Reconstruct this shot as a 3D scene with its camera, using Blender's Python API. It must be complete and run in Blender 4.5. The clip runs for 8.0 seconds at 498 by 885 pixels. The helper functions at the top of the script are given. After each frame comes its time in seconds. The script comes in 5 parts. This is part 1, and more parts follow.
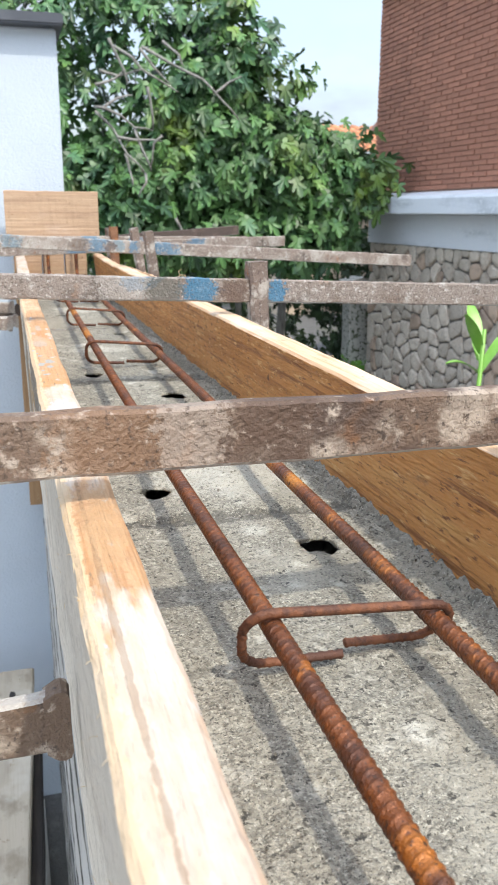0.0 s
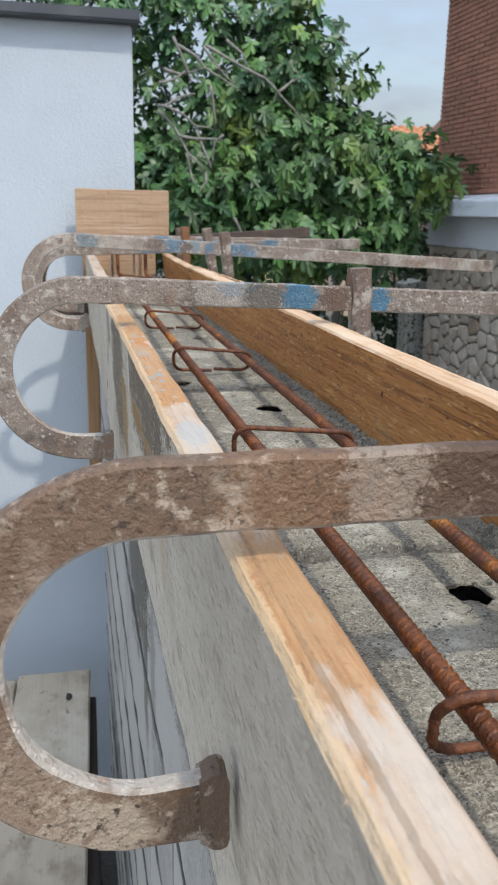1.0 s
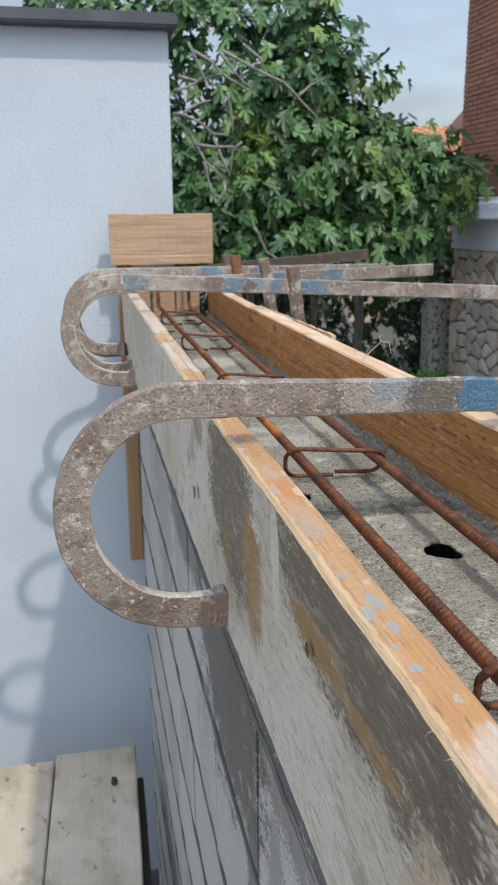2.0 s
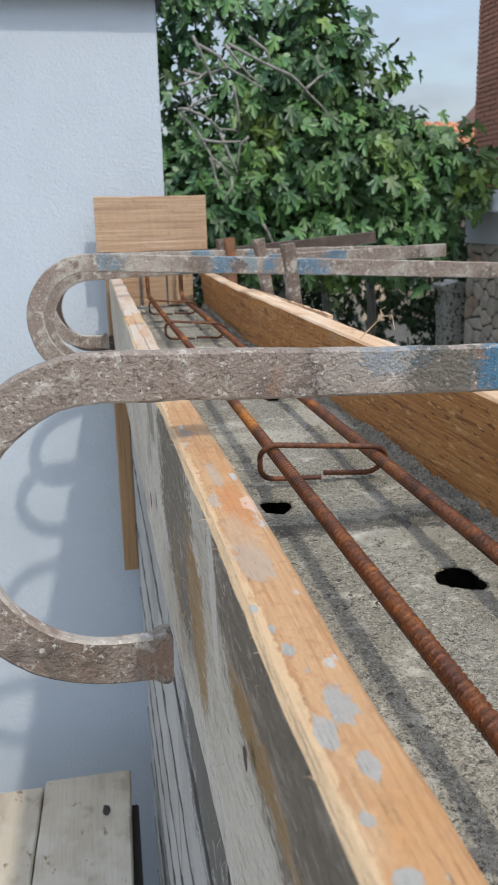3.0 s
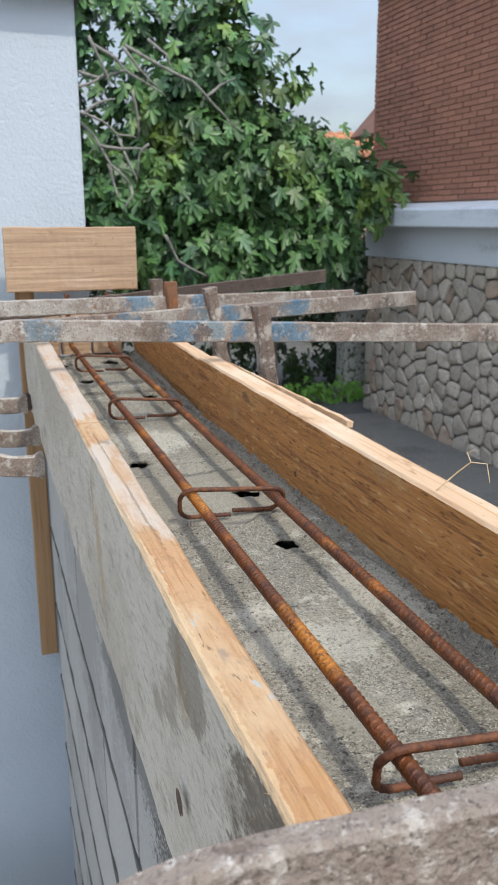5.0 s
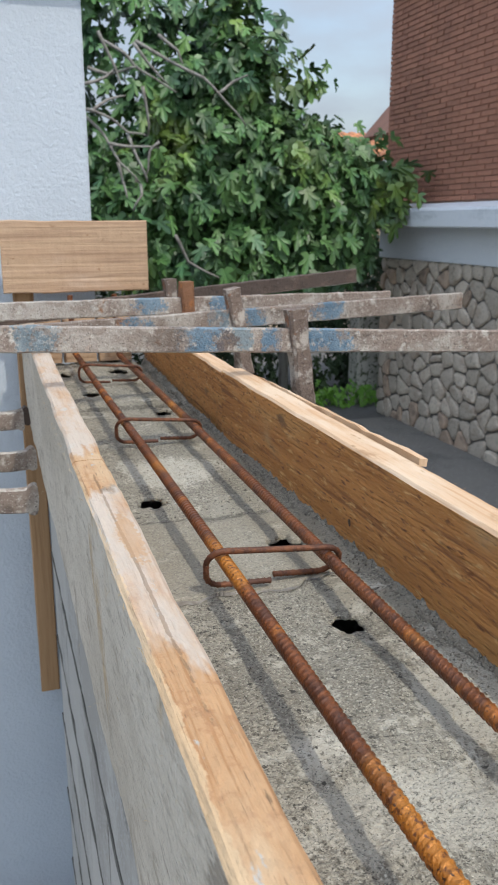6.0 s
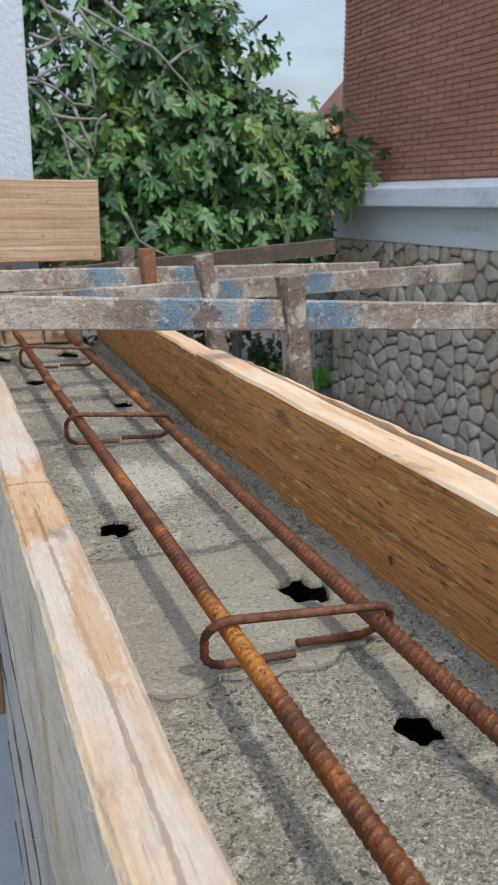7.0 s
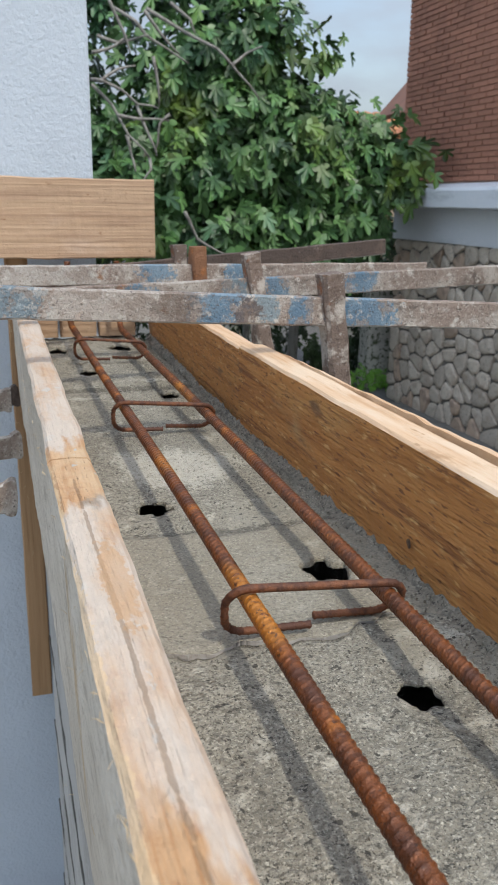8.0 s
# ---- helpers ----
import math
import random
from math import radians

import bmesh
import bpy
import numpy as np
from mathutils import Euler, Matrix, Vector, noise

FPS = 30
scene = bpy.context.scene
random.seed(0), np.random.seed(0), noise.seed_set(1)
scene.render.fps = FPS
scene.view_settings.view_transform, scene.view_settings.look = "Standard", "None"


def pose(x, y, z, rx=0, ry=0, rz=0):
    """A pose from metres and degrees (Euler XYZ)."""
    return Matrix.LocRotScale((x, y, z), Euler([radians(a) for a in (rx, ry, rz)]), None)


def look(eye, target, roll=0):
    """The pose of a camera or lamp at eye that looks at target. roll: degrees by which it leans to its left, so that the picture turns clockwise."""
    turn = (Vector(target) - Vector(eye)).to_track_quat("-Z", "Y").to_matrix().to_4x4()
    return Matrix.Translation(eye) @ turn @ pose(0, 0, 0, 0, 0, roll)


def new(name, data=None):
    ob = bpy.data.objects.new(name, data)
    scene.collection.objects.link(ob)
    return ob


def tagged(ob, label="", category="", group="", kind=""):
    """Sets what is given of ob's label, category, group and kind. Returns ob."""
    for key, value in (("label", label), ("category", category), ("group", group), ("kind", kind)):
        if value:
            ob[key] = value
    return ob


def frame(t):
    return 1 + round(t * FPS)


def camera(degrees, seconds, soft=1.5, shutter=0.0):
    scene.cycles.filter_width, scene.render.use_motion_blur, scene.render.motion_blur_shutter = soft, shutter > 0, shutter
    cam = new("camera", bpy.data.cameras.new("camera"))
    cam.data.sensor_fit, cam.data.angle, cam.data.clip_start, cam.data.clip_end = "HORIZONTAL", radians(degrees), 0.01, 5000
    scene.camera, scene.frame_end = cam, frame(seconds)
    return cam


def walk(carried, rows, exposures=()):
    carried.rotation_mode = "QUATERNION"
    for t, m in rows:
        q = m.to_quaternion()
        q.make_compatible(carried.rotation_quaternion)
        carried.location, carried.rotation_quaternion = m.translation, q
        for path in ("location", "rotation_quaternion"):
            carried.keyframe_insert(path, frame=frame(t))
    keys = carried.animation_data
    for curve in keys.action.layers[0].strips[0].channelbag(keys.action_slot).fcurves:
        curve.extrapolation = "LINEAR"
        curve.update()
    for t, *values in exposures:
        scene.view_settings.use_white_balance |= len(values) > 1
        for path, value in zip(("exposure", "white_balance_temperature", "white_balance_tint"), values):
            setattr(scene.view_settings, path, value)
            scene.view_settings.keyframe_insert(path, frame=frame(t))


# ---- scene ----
cam = camera(33.4, 8.0)
cam.data.dof.use_dof, cam.data.dof.focus_distance, cam.data.dof.aperture_fstop = True, 0.45, cam.data.lens / 1.2
PATH = [
    (0, (-0.121, 0.202, 0.198), (0.412, 2.054, -0.336), 0.3),
    (0.5, (-0.135, 0.199, 0.197), (0.31, 2.074, -0.338), 0.9),
    (1, (-0.161, 0.266, 0.201), (0.264, 2.145, -0.335), 1.1),
    (1.3, (-0.197, 0.350, 0.216), (0.278, 2.216, -0.323), 1.8),
    (1.5, (-0.234, 0.416, 0.246), (0.26, 2.271, -0.297), 2.8),
    (1.7, (-0.23, 0.481, 0.254), (0.209, 2.356, -0.285), 0.9),
    (2.8, (-0.159, 0.669, 0.209), (0.205, 2.565, -0.313), -1.3),
    (3, (-0.148, 0.698, 0.201), (0.212, 2.595, -0.323), -1.4),
    (3.5, (-0.164, 0.8, 0.208), (0.27, 2.678, -0.325), -0.7),
    (4, (-0.179, 0.938, 0.243), (0.514, 2.739, -0.284), 0.6),
    (4.5, (-0.195, 0.982, 0.242), (0.551, 2.762, -0.283), 0.8),
    (5, (-0.188, 0.989, 0.269), (0.422, 2.821, -0.252), -0.2),
    (5.2, (-0.185, 0.99, 0.27), (0.386, 2.835, -0.252), -0.5),
    (6.3, (-0.145, 1.251, 0.242), (0.476, 3.082, -0.272), 0.4),
    (6.5, (-0.137, 1.296, 0.234), (0.521, 3.107, -0.301), 0.6),
    (7, (-0.132, 1.345, 0.221), (0.568, 3.134, -0.335), 0.3),
    (7.5, (-0.129, 1.321, 0.224), (0.521, 3.129, -0.332), 1.0),
    (8, (-0.128, 1.31, 0.221), (0.448, 3.142, -0.336), 0.8),
]
walk(cam, [(t, look(eye, target, roll)) for t, eye, target, roll in PATH],
     exposures=[(0.0, 1.24), (0.5, 0.92), (1.0, 0.60), (1.5, 0.57), (3.0, 0.53), (4.0, 0.50), (4.5, 0.50), (5.0, 0.70), (6.5, 0.55), (8.0, 0.55)])

# ---- light ----
SUN_DIR = Vector((0.235, -0.68, 1.0)).normalized()
world = bpy.data.worlds.new("sky")
scene.world = world
world.use_nodes = True
wn, wl = world.node_tree.nodes, world.node_tree.links
sky = wn.new("ShaderNodeTexSky")
sky.sky_type, sky.sun_disc = "NISHITA", False
sky.sun_elevation = math.asin(SUN_DIR.z)
sky.sun_rotation = math.atan2(SUN_DIR.x, SUN_DIR.y)
sky.air_density, sky.dust_density = 1.2, 2.0
tc = wn.new("ShaderNodeTexCoord")
cmap = wn.new("ShaderNodeMapping")
cmap.inputs["Scale"].default_value = (4.5, 4.5, 11.0)
cn = wn.new("ShaderNodeTexNoise")
cn.inputs["Scale"].default_value, cn.inputs["Detail"].default_value = 1.5, 6
cr = wn.new("ShaderNodeValToRGB")
cr.color_ramp.elements[0].position, cr.color_ramp.elements[1].position = 0.38, 0.64
cr.color_ramp.elements[0].color = (0.42, 0.42, 0.42, 1)
cm = wn.new("ShaderNodeMix")
cm.data_type = "RGBA"
cm.inputs["B"].default_value = (2.42, 2.72, 3.2, 1)
bg = wn["Background"]
bg.inputs["Strength"].default_value = 0.165
wl.new(tc.outputs["Generated"], cmap.inputs["Vector"])
wl.new(cmap.outputs["Vector"], cn.inputs["Vector"])
wl.new(cn.outputs["Fac"], cr.inputs["Fac"])
wl.new(cr.outputs["Color"], cm.inputs["Factor"])
wl.new(sky.outputs["Color"], cm.inputs["A"])
# thin cloud: brighter towards the sun and overhead than at the far horizon
up = wn.new("ShaderNodeVectorMath")
up.operation = "DOT_PRODUCT"
up.inputs[1].default_value = SUN_DIR * 0.75 + Vector((0, 0, 0.3))
grade = wn.new("ShaderNodeMath")
grade.operation, grade.inputs[1].default_value = "ADD", 0.98
scale = wn.new("ShaderNodeVectorMath")
scale.operation = "SCALE"
wl.new(tc.outputs["Generated"], up.inputs[0])
wl.new(up.outputs["Value"], grade.inputs[0])
wl.new(cm.outputs["Result"], scale.inputs[0])
wl.new(grade.outputs[0], scale.inputs["Scale"])
wl.new(scale.outputs["Vector"], bg.inputs["Color"])

sun_data = bpy.data.lights.new("sun", "SUN")
sun_data.energy, sun_data.angle, sun_data.color = 1.42, radians(1.4), (1.0, 0.94, 0.84)
sun = new("sun", sun_data)
sun.matrix_world = look(SUN_DIR * 30, (0, 0, 0))


# ---- materials ----
def mat(name, base, layers=(), bumps=(), rough=0.75, metal=0.0, rnd=0.0, isl=0.0, vary_rough=0.0, bands=(), stains_and_shade=(), grain=(), rim=1.7):
    """layers: (scale xyz, detail, colour, low, high, offset); bumps: (scale xyz, detail, height in metres);
    bands: (from y, to y, colour, share), painted or stained stretches with ragged ends;
    stains_and_shade: (centre xyz, radii xyz, colour, share), spots with rims as ragged as rim says."""
    m = bpy.data.materials.new(name)
    m.use_nodes = True
    n, l = m.node_tree.nodes, m.node_tree.links
    b = n["Principled BSDF"]
    b.inputs["Roughness"].default_value, b.inputs["Metallic"].default_value = rough, metal
    co = n.new("ShaderNodeTexCoord")

    def noise_of(scale, detail, offset=0.0):
        mp = n.new("ShaderNodeMapping")
        mp.inputs["Scale"].default_value = scale if hasattr(scale, "__len__") else (scale,) * 3
        mp.inputs["Location"].default_value = (offset, offset * 0.7, offset * 1.3)
        t = n.new("ShaderNodeTexNoise")
        t.inputs["Scale"].default_value, t.inputs["Detail"].default_value, t.inputs["Roughness"].default_value = 1.0, detail, 0.62
        l.new(co.outputs["Object"], mp.inputs["Vector"])
        l.new(mp.outputs["Vector"], t.inputs["Vector"])
        return t.outputs["Fac"]

    rgb = n.new("ShaderNodeRGB")
    rgb.outputs[0].default_value = (*base, 1)
    colour = rgb.outputs[0]

    def layer(colour, k, scale, detail, tone, low, high, *off, strength=1.0):
        r = n.new("ShaderNodeMapRange")
        r.interpolation_type = "SMOOTHSTEP"
        r.inputs["From Min"].default_value, r.inputs["From Max"].default_value, r.inputs["To Max"].default_value = low, high, strength
        l.new(noise_of(scale, detail, off[0] if off else k * 3.7), r.inputs["Value"])
        mx = n.new("ShaderNodeMix")
        mx.data_type = "RGBA"
        l.new(r.outputs["Result"], mx.inputs["Factor"])
        l.new(colour, mx.inputs["A"])
        mx.inputs["B"].default_value = (*tone, 1)
        return mx.outputs["Result"]

    for k, row in enumerate(layers):
        colour = layer(colour, k, *row)
    if bands:
        sep = n.new("ShaderNodeSeparateXYZ")
        l.new(co.outputs["Object"], sep.inputs["Vector"])
        ragged = n.new("ShaderNodeMath")
        ragged.operation = "MULTIPLY_ADD"
        ragged.inputs[1].default_value = 0.16
        l.new(noise_of((70, 16, 70), 4, 2.2), ragged.inputs[0])
        l.new(sep.outputs["Y"], ragged.inputs[2])
        patchy = n.new("ShaderNodeMapRange")
        patchy.inputs["From Min"].default_value, patchy.inputs["From Max"].default_value = 0.27, 0.56
        l.new(noise_of((45, 10, 45), 5, 8.8), patchy.inputs["Value"])
        for y0, y1, tone, share in bands:
            ends = []
            for lo, hi in ((y0 + 0.07, y0 + 0.09), (y1 + 0.09, y1 + 0.07)):
                r = n.new("ShaderNodeMapRange")
                r.inputs["From Min"].default_value, r.inputs["From Max"].default_value = lo, hi
                l.new(ragged.outputs[0], r.inputs["Value"])
                ends.append(r)
            m1, m2 = n.new("ShaderNodeMath"), n.new("ShaderNodeMath")
            m1.operation = m2.operation = "MULTIPLY"
            l.new(ends[0].outputs["Result"], m1.inputs[0])
            l.new(ends[1].outputs["Result"], m1.inputs[1])
            m3 = n.new("ShaderNodeMath")
            m3.operation, m3.inputs[1].default_value = "MULTIPLY", share
            l.new(m1.outputs[0], m2.inputs[0])
            l.new(patchy.outputs["Result"], m2.inputs[1])
            l.new(m2.outputs[0], m3.inputs[0])
            mx = n.new("ShaderNodeMix")
            mx.data_type = "RGBA"
            l.new(m3.outputs[0], mx.inputs["Factor"])
            l.new(colour, mx.inputs["A"])
            mx.inputs["B"].default_value = (*tone, 1)
            colour = mx.outputs["Result"]
    if stains_and_shade:
        place = n.new("ShaderNodeNewGeometry").outputs["Position"]
        rim1, rim2 = noise_of((60, 22, 45), 5, 4.4), noise_of((330, 170, 330), 4, 6.1)
        both = n.new("ShaderNodeMath")
        both.operation, both.inputs[1].default_value = "MULTIPLY_ADD", 1.0
        l.new(rim2, both.inputs[0])
        l.new(rim1, both.inputs[2])
        for centre, radii, tone, share in stains_and_shade:
            off, div, ln = n.new("ShaderNodeVectorMath"), n.new("ShaderNodeVectorMath"), n.new("ShaderNodeVectorMath")
            off.operation, div.operation, ln.operation = "SUBTRACT", "DIVIDE", "LENGTH"
            off.inputs[1].default_value, div.inputs[1].default_value = centre, radii
            l.new(place, off.inputs[0])
            l.new(off.outputs["Vector"], div.inputs[0])
            l.new(div.outputs["Vector"], ln.inputs[0])
            ad = n.new("ShaderNodeMath")
            ad.operation, ad.inputs[1].default_value = "MULTIPLY_ADD", rim
            l.new(both.outputs[0], ad.inputs[0])
            l.new(ln.outputs["Value"], ad.inputs[2])
            r = n.new("ShaderNodeMapRange")
            r.inputs["From Min"].default_value, r.inputs["From Max"].default_value = rim + 1.06, rim + 0.86
            r.inputs["To Max"].default_value = share
            l.new(ad.outputs[0], r.inputs["Value"])
            mx = n.new("ShaderNodeMix")
            mx.data_type = "RGBA"
            l.new(r.outputs["Result"], mx.inputs["Factor"])
            l.new(colour, mx.inputs["A"])
            mx.inputs["B"].default_value = (*tone, 1)
            colour = mx.outputs["Result"]
    for k, row in enumerate(grain):
        colour = layer(colour, k + 20, *row, strength=0.72)
    if rnd or isl:
        hs = n.new("ShaderNodeHueSaturation")
        mr = n.new("ShaderNodeMapRange")
        if rnd:
            src = n.new("ShaderNodeObjectInfo").outputs["Random"]
        else:
            src = n.new("ShaderNodeNewGeometry").outputs["Random Per Island"]
        a = rnd or isl
        mr.inputs["To Min"].default_value, mr.inputs["To Max"].default_value = 1 - a, 1 + a
        l.new(src, mr.inputs["Value"])
        l.new(mr.outputs["Result"], hs.inputs["Value"])
        l.new(colour, hs.inputs["Color"])
        colour = hs.outputs["Color"]
    l.new(colour, b.inputs["Base Color"])
    if vary_rough:
        rr = n.new("ShaderNodeMapRange")
        rr.inputs["To Min"].default_value, rr.inputs["To Max"].default_value = rough - vary_rough, rough + vary_rough
        l.new(noise_of(25, 3, 9.1), rr.inputs["Value"])
        l.new(rr.outputs["Result"], b.inputs["Roughness"])
    last = None
    for scale, detail, height in bumps:
        bp = n.new("ShaderNodeBump")
        bp.inputs["Strength"].default_value, bp.inputs["Distance"].default_value = 1.0, height
        l.new(noise_of(scale, detail, 5.3), bp.inputs["Height"])
        if last:
            l.new(last, bp.inputs["Normal"])
        last = bp.outputs["Normal"]
    if last:
        l.new(last, b.inputs["Normal"])
    return m


CONCRETE = mat("concrete", (0.311, 0.291, 0.229),
               [(6, 4, (0.250, 0.233, 0.182), 0.42, 0.62), (330, 4, (0.184, 0.170, 0.134), 0.47, 0.59), (520, 3, (0.469, 0.445, 0.359), 0.56, 0.67), (700, 2, (0.071, 0.066, 0.053), 0.59, 0.66),
                (9, 6, (0.306, 0.286, 0.226), 0.53, 0.62, 50.0), (13, 6, (0.541, 0.520, 0.437), 0.57, 0.70), (50, 5, (0.449, 0.425, 0.346), 0.58, 0.68), (34, 6, (0.459, 0.435, 0.355), 0.6, 0.7), (22, 6, (0.158, 0.148, 0.116), 0.62, 0.74), (190, 4, (0.061, 0.057, 0.046), 0.61, 0.66), (120, 5, (0.204, 0.190, 0.150), 0.58, 0.68)],
               [(420, 3, 0.0022), (160, 4, 0.0028)], rough=0.93, rnd=0.03,
               stains_and_shade=[((0, j, 0), (9, r, 9), (0.087, 0.080, 0.064), w) for j, r, w in ((0.715, 0.010, 0.7), (1.200, 0.012, 0.8), (1.825, 0.010, 0.6), (2.300, 0.012, 0.7))] + [((0.03, 0.80, 0), (0.06, 0.05, 9), (0.510, 0.485, 0.400), 0.55), ((0.02, 1.98, 0), (0.05, 0.05, 9), (0.551, 0.525, 0.437), 0.6), ((0.08, 1.50, 0), (0.03, 0.06, 9), (0.551, 0.525, 0.437), 0.6), ((0.0, 1.44, 0), (0.05, 0.03, 9), (0.510, 0.485, 0.400), 0.5)],
               grain=[(300, 4, (0.076, 0.071, 0.056), 0.575, 0.66), (520, 3, (0.449, 0.425, 0.346), 0.57, 0.67), (800, 3, (0.061, 0.057, 0.046), 0.58, 0.66)])
PATCH = mat("mortar_patch", (0.291, 0.270, 0.211), [(12, 4, (0.255, 0.233, 0.177), 0.42, 0.65), (420, 3, (0.230, 0.210, 0.164), 0.5, 0.64), (26, 5, (0.408, 0.380, 0.305), 0.6, 0.74), (140, 4, (0.133, 0.122, 0.098), 0.66, 0.71)],
            [(420, 3, 0.0015), (60, 4, 0.003)], rough=0.9,
            grain=[(330, 4, (0.153, 0.142, 0.111), 0.52, 0.64), (560, 3, (0.428, 0.405, 0.328), 0.56, 0.67), (800, 3, (0.092, 0.085, 0.068), 0.57, 0.66)])
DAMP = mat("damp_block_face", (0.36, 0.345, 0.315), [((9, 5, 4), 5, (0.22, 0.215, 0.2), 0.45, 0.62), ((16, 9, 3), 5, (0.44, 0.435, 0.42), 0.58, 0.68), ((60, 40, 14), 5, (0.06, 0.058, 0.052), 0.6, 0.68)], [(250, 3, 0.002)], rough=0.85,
           stains_and_shade=[((-0.083, 1.2, -0.105), (0.03, 9, 0.105), (0.062, 0.056, 0.047), 0.92), ((-0.08, 1.45, -0.17), (0.03, 0.34, 0.09), (0.085, 0.08, 0.07), 0.88), ((-0.083, 1.05, -0.165), (0.03, 0.09, 0.03), (0.09, 0.09, 0.088), 0.8)])
MORTAR = mat("mortar", (0.281, 0.257, 0.204), [(150, 4, (0.165, 0.154, 0.123), 0.45, 0.62), (30, 4, (0.242, 0.226, 0.180), 0.55, 0.7), (500, 3, (0.388, 0.366, 0.299), 0.56, 0.66), (380, 4, (0.068, 0.063, 0.050), 0.58, 0.65)],
             [(500, 3, 0.003), (120, 4, 0.005)], rough=0.95, rnd=0.1)
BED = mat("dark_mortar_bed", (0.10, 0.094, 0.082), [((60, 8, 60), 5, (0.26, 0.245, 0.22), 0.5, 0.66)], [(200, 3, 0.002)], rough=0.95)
BLOCK_FACE = mat("block_face", (0.368, 0.354, 0.327), [((10, 4, 3), 5, (0.267, 0.256, 0.232), 0.5, 0.66), ((14, 7, 3.5), 5, (0.276, 0.267, 0.248), 0.62, 0.72), (200, 3, (0.405, 0.405, 0.396), 0.5, 0.7)],
                 [(250, 3, 0.0012), (40, 4, 0.002)], rough=0.85, rnd=0.06,
                 stains_and_shade=[((-0.083, 0.9, -0.2), (0.028, 0.460, 0.046), (0.120, 0.106, 0.087), 0.7), ((-0.08, 1.38, -0.24), (0.028, 0.221, 0.156), (0.078, 0.070, 0.055), 0.88), ((-0.08, 1.22, -0.36), (0.028, 0.032, 0.129), (0.101, 0.092, 0.074), 0.8), ((-0.08, 1.75, -0.22), (0.028, 0.230, 0.046), (0.092, 0.087, 0.078), 0.7), ((-0.083, 1.13, -0.32), (0.028, 0.028, 0.110), (0.184, 0.170, 0.143), 0.7), ((-0.083, 2.1, -0.3), (0.028, 0.184, 0.184), (0.230, 0.216, 0.193), 0.6)])
WHITISH = (0.53, 0.465, 0.39)
WOOD_TOP = mat("wood_sawn_edge", (0.47, 0.28, 0.14),
               [((420, 12, 60), 3, (0.37, 0.19, 0.08), 0.46, 0.66), ((140, 160, 30), 3, (0.39, 0.21, 0.1), 0.52, 0.66), ((30, 8, 30), 5, (0.45, 0.235, 0.095), 0.5, 0.68), ((22, 7, 22), 5, (0.53, 0.37, 0.22), 0.5, 0.68),
                ((70, 30, 70), 5, (0.40, 0.40, 0.37), 0.615, 0.67), ((34, 18, 34), 5, (0.27, 0.21, 0.155), 0.61, 0.73), ((420, 60, 420), 3, (0.22, 0.135, 0.07), 0.62, 0.74)],
               [((420, 14, 60), 3, 0.0016), ((110, 60, 110), 4, 0.0024)], rough=0.78,
               bands=[(-9, 0.43, WHITISH, 0.86), (0.55, 0.77, WHITISH, 0.86), (1.465, 1.69, WHITISH, 0.85), (1.79, 9, WHITISH, 0.85)],
               stains_and_shade=[((-0.1065, 1.0, 0.083), (0.0042, 9, 0.02), (0.58, 0.42, 0.25), 0.7), ((-0.094, 0.70, 0.083), (0.008, 0.03, 0.02), (0.40, 0.42, 0.42), 0.6), ((-0.0925, 1.58, 0.083), (0.0011, 0.14, 0.02), (0.17, 0.105, 0.055), 0.55), ((-0.089, 1.60, 0.083), (0.006, 0.05, 0.02), (0.45, 0.26, 0.12), 0.6), ((-0.098, 0.42, 0.083), (0.0012, 0.16, 0.02), (0.2, 0.13, 0.07), 0.5), ((-0.093, 0.874, 0.083), (0.0036, 0.0080, 0.02), (0.29, 0.315, 0.305), 0.78), ((-0.094, 0.849, 0.083), (0.0022, 0.0050, 0.02), (0.29, 0.315, 0.305), 0.78), ((-0.099, 0.903, 0.083), (0.0018, 0.0034, 0.02), (0.29, 0.315, 0.305), 0.78), ((-0.101, 0.916, 0.083), (0.0010, 0.0026, 0.02), (0.29, 0.315, 0.305), 0.78), ((-0.0995, 0.863, 0.083), (0.0026, 0.0060, 0.02), (0.29, 0.315, 0.305), 0.78), ((-0.100, 0.833, 0.083), (0.0016, 0.0026, 0.02), (0.29, 0.315, 0.305), 0.78), ((-0.097, 0.891, 0.083), (0.0007, 0.0016, 0.02), (0.29, 0.315, 0.305), 0.78), ((-0.092, 0.50, 0.083), (0.008, 0.04, 0.02), (0.42, 0.25, 0.12), 0.7),
                       # dark grey spot at y 1.154: the clamp bar's cast shadow, painted in
                       ((-0.094, 1.070, 0.083), (0.0026, 0.022, 0.02), (0.34, 0.33, 0.29), 0.5), ((-0.100, 1.033, 0.083), (0.0030, 0.010, 0.02), (0.36, 0.37, 0.34), 0.5), ((-0.098, 1.154, 0.083), (0.0040, 0.012, 0.02), (0.22, 0.2, 0.18), 0.70), ((-0.092, 1.025, 0.083), (0.0065, 0.028, 0.02), (0.46, 0.19, 0.065), 0.70), ((-0.084, 1.026, 0.083), (0.0060, 0.012, 0.02), (0.62, 0.45, 0.36), 0.70), ((-0.097, 0.965, 0.083), (0.0060, 0.018, 0.02), (0.34, 0.3, 0.25), 0.60), ((-0.104, 0.930, 0.083), (0.0012, 0.0028, 0.02), (0.30, 0.34, 0.33), 0.8), ((-0.098, 0.816, 0.083), (0.0026, 0.0036, 0.02), (0.30, 0.33, 0.32), 0.8), ((-0.097, 0.987, 0.083), (0.0070, 0.030, 0.02), (0.42, 0.3, 0.2), 0.50)])
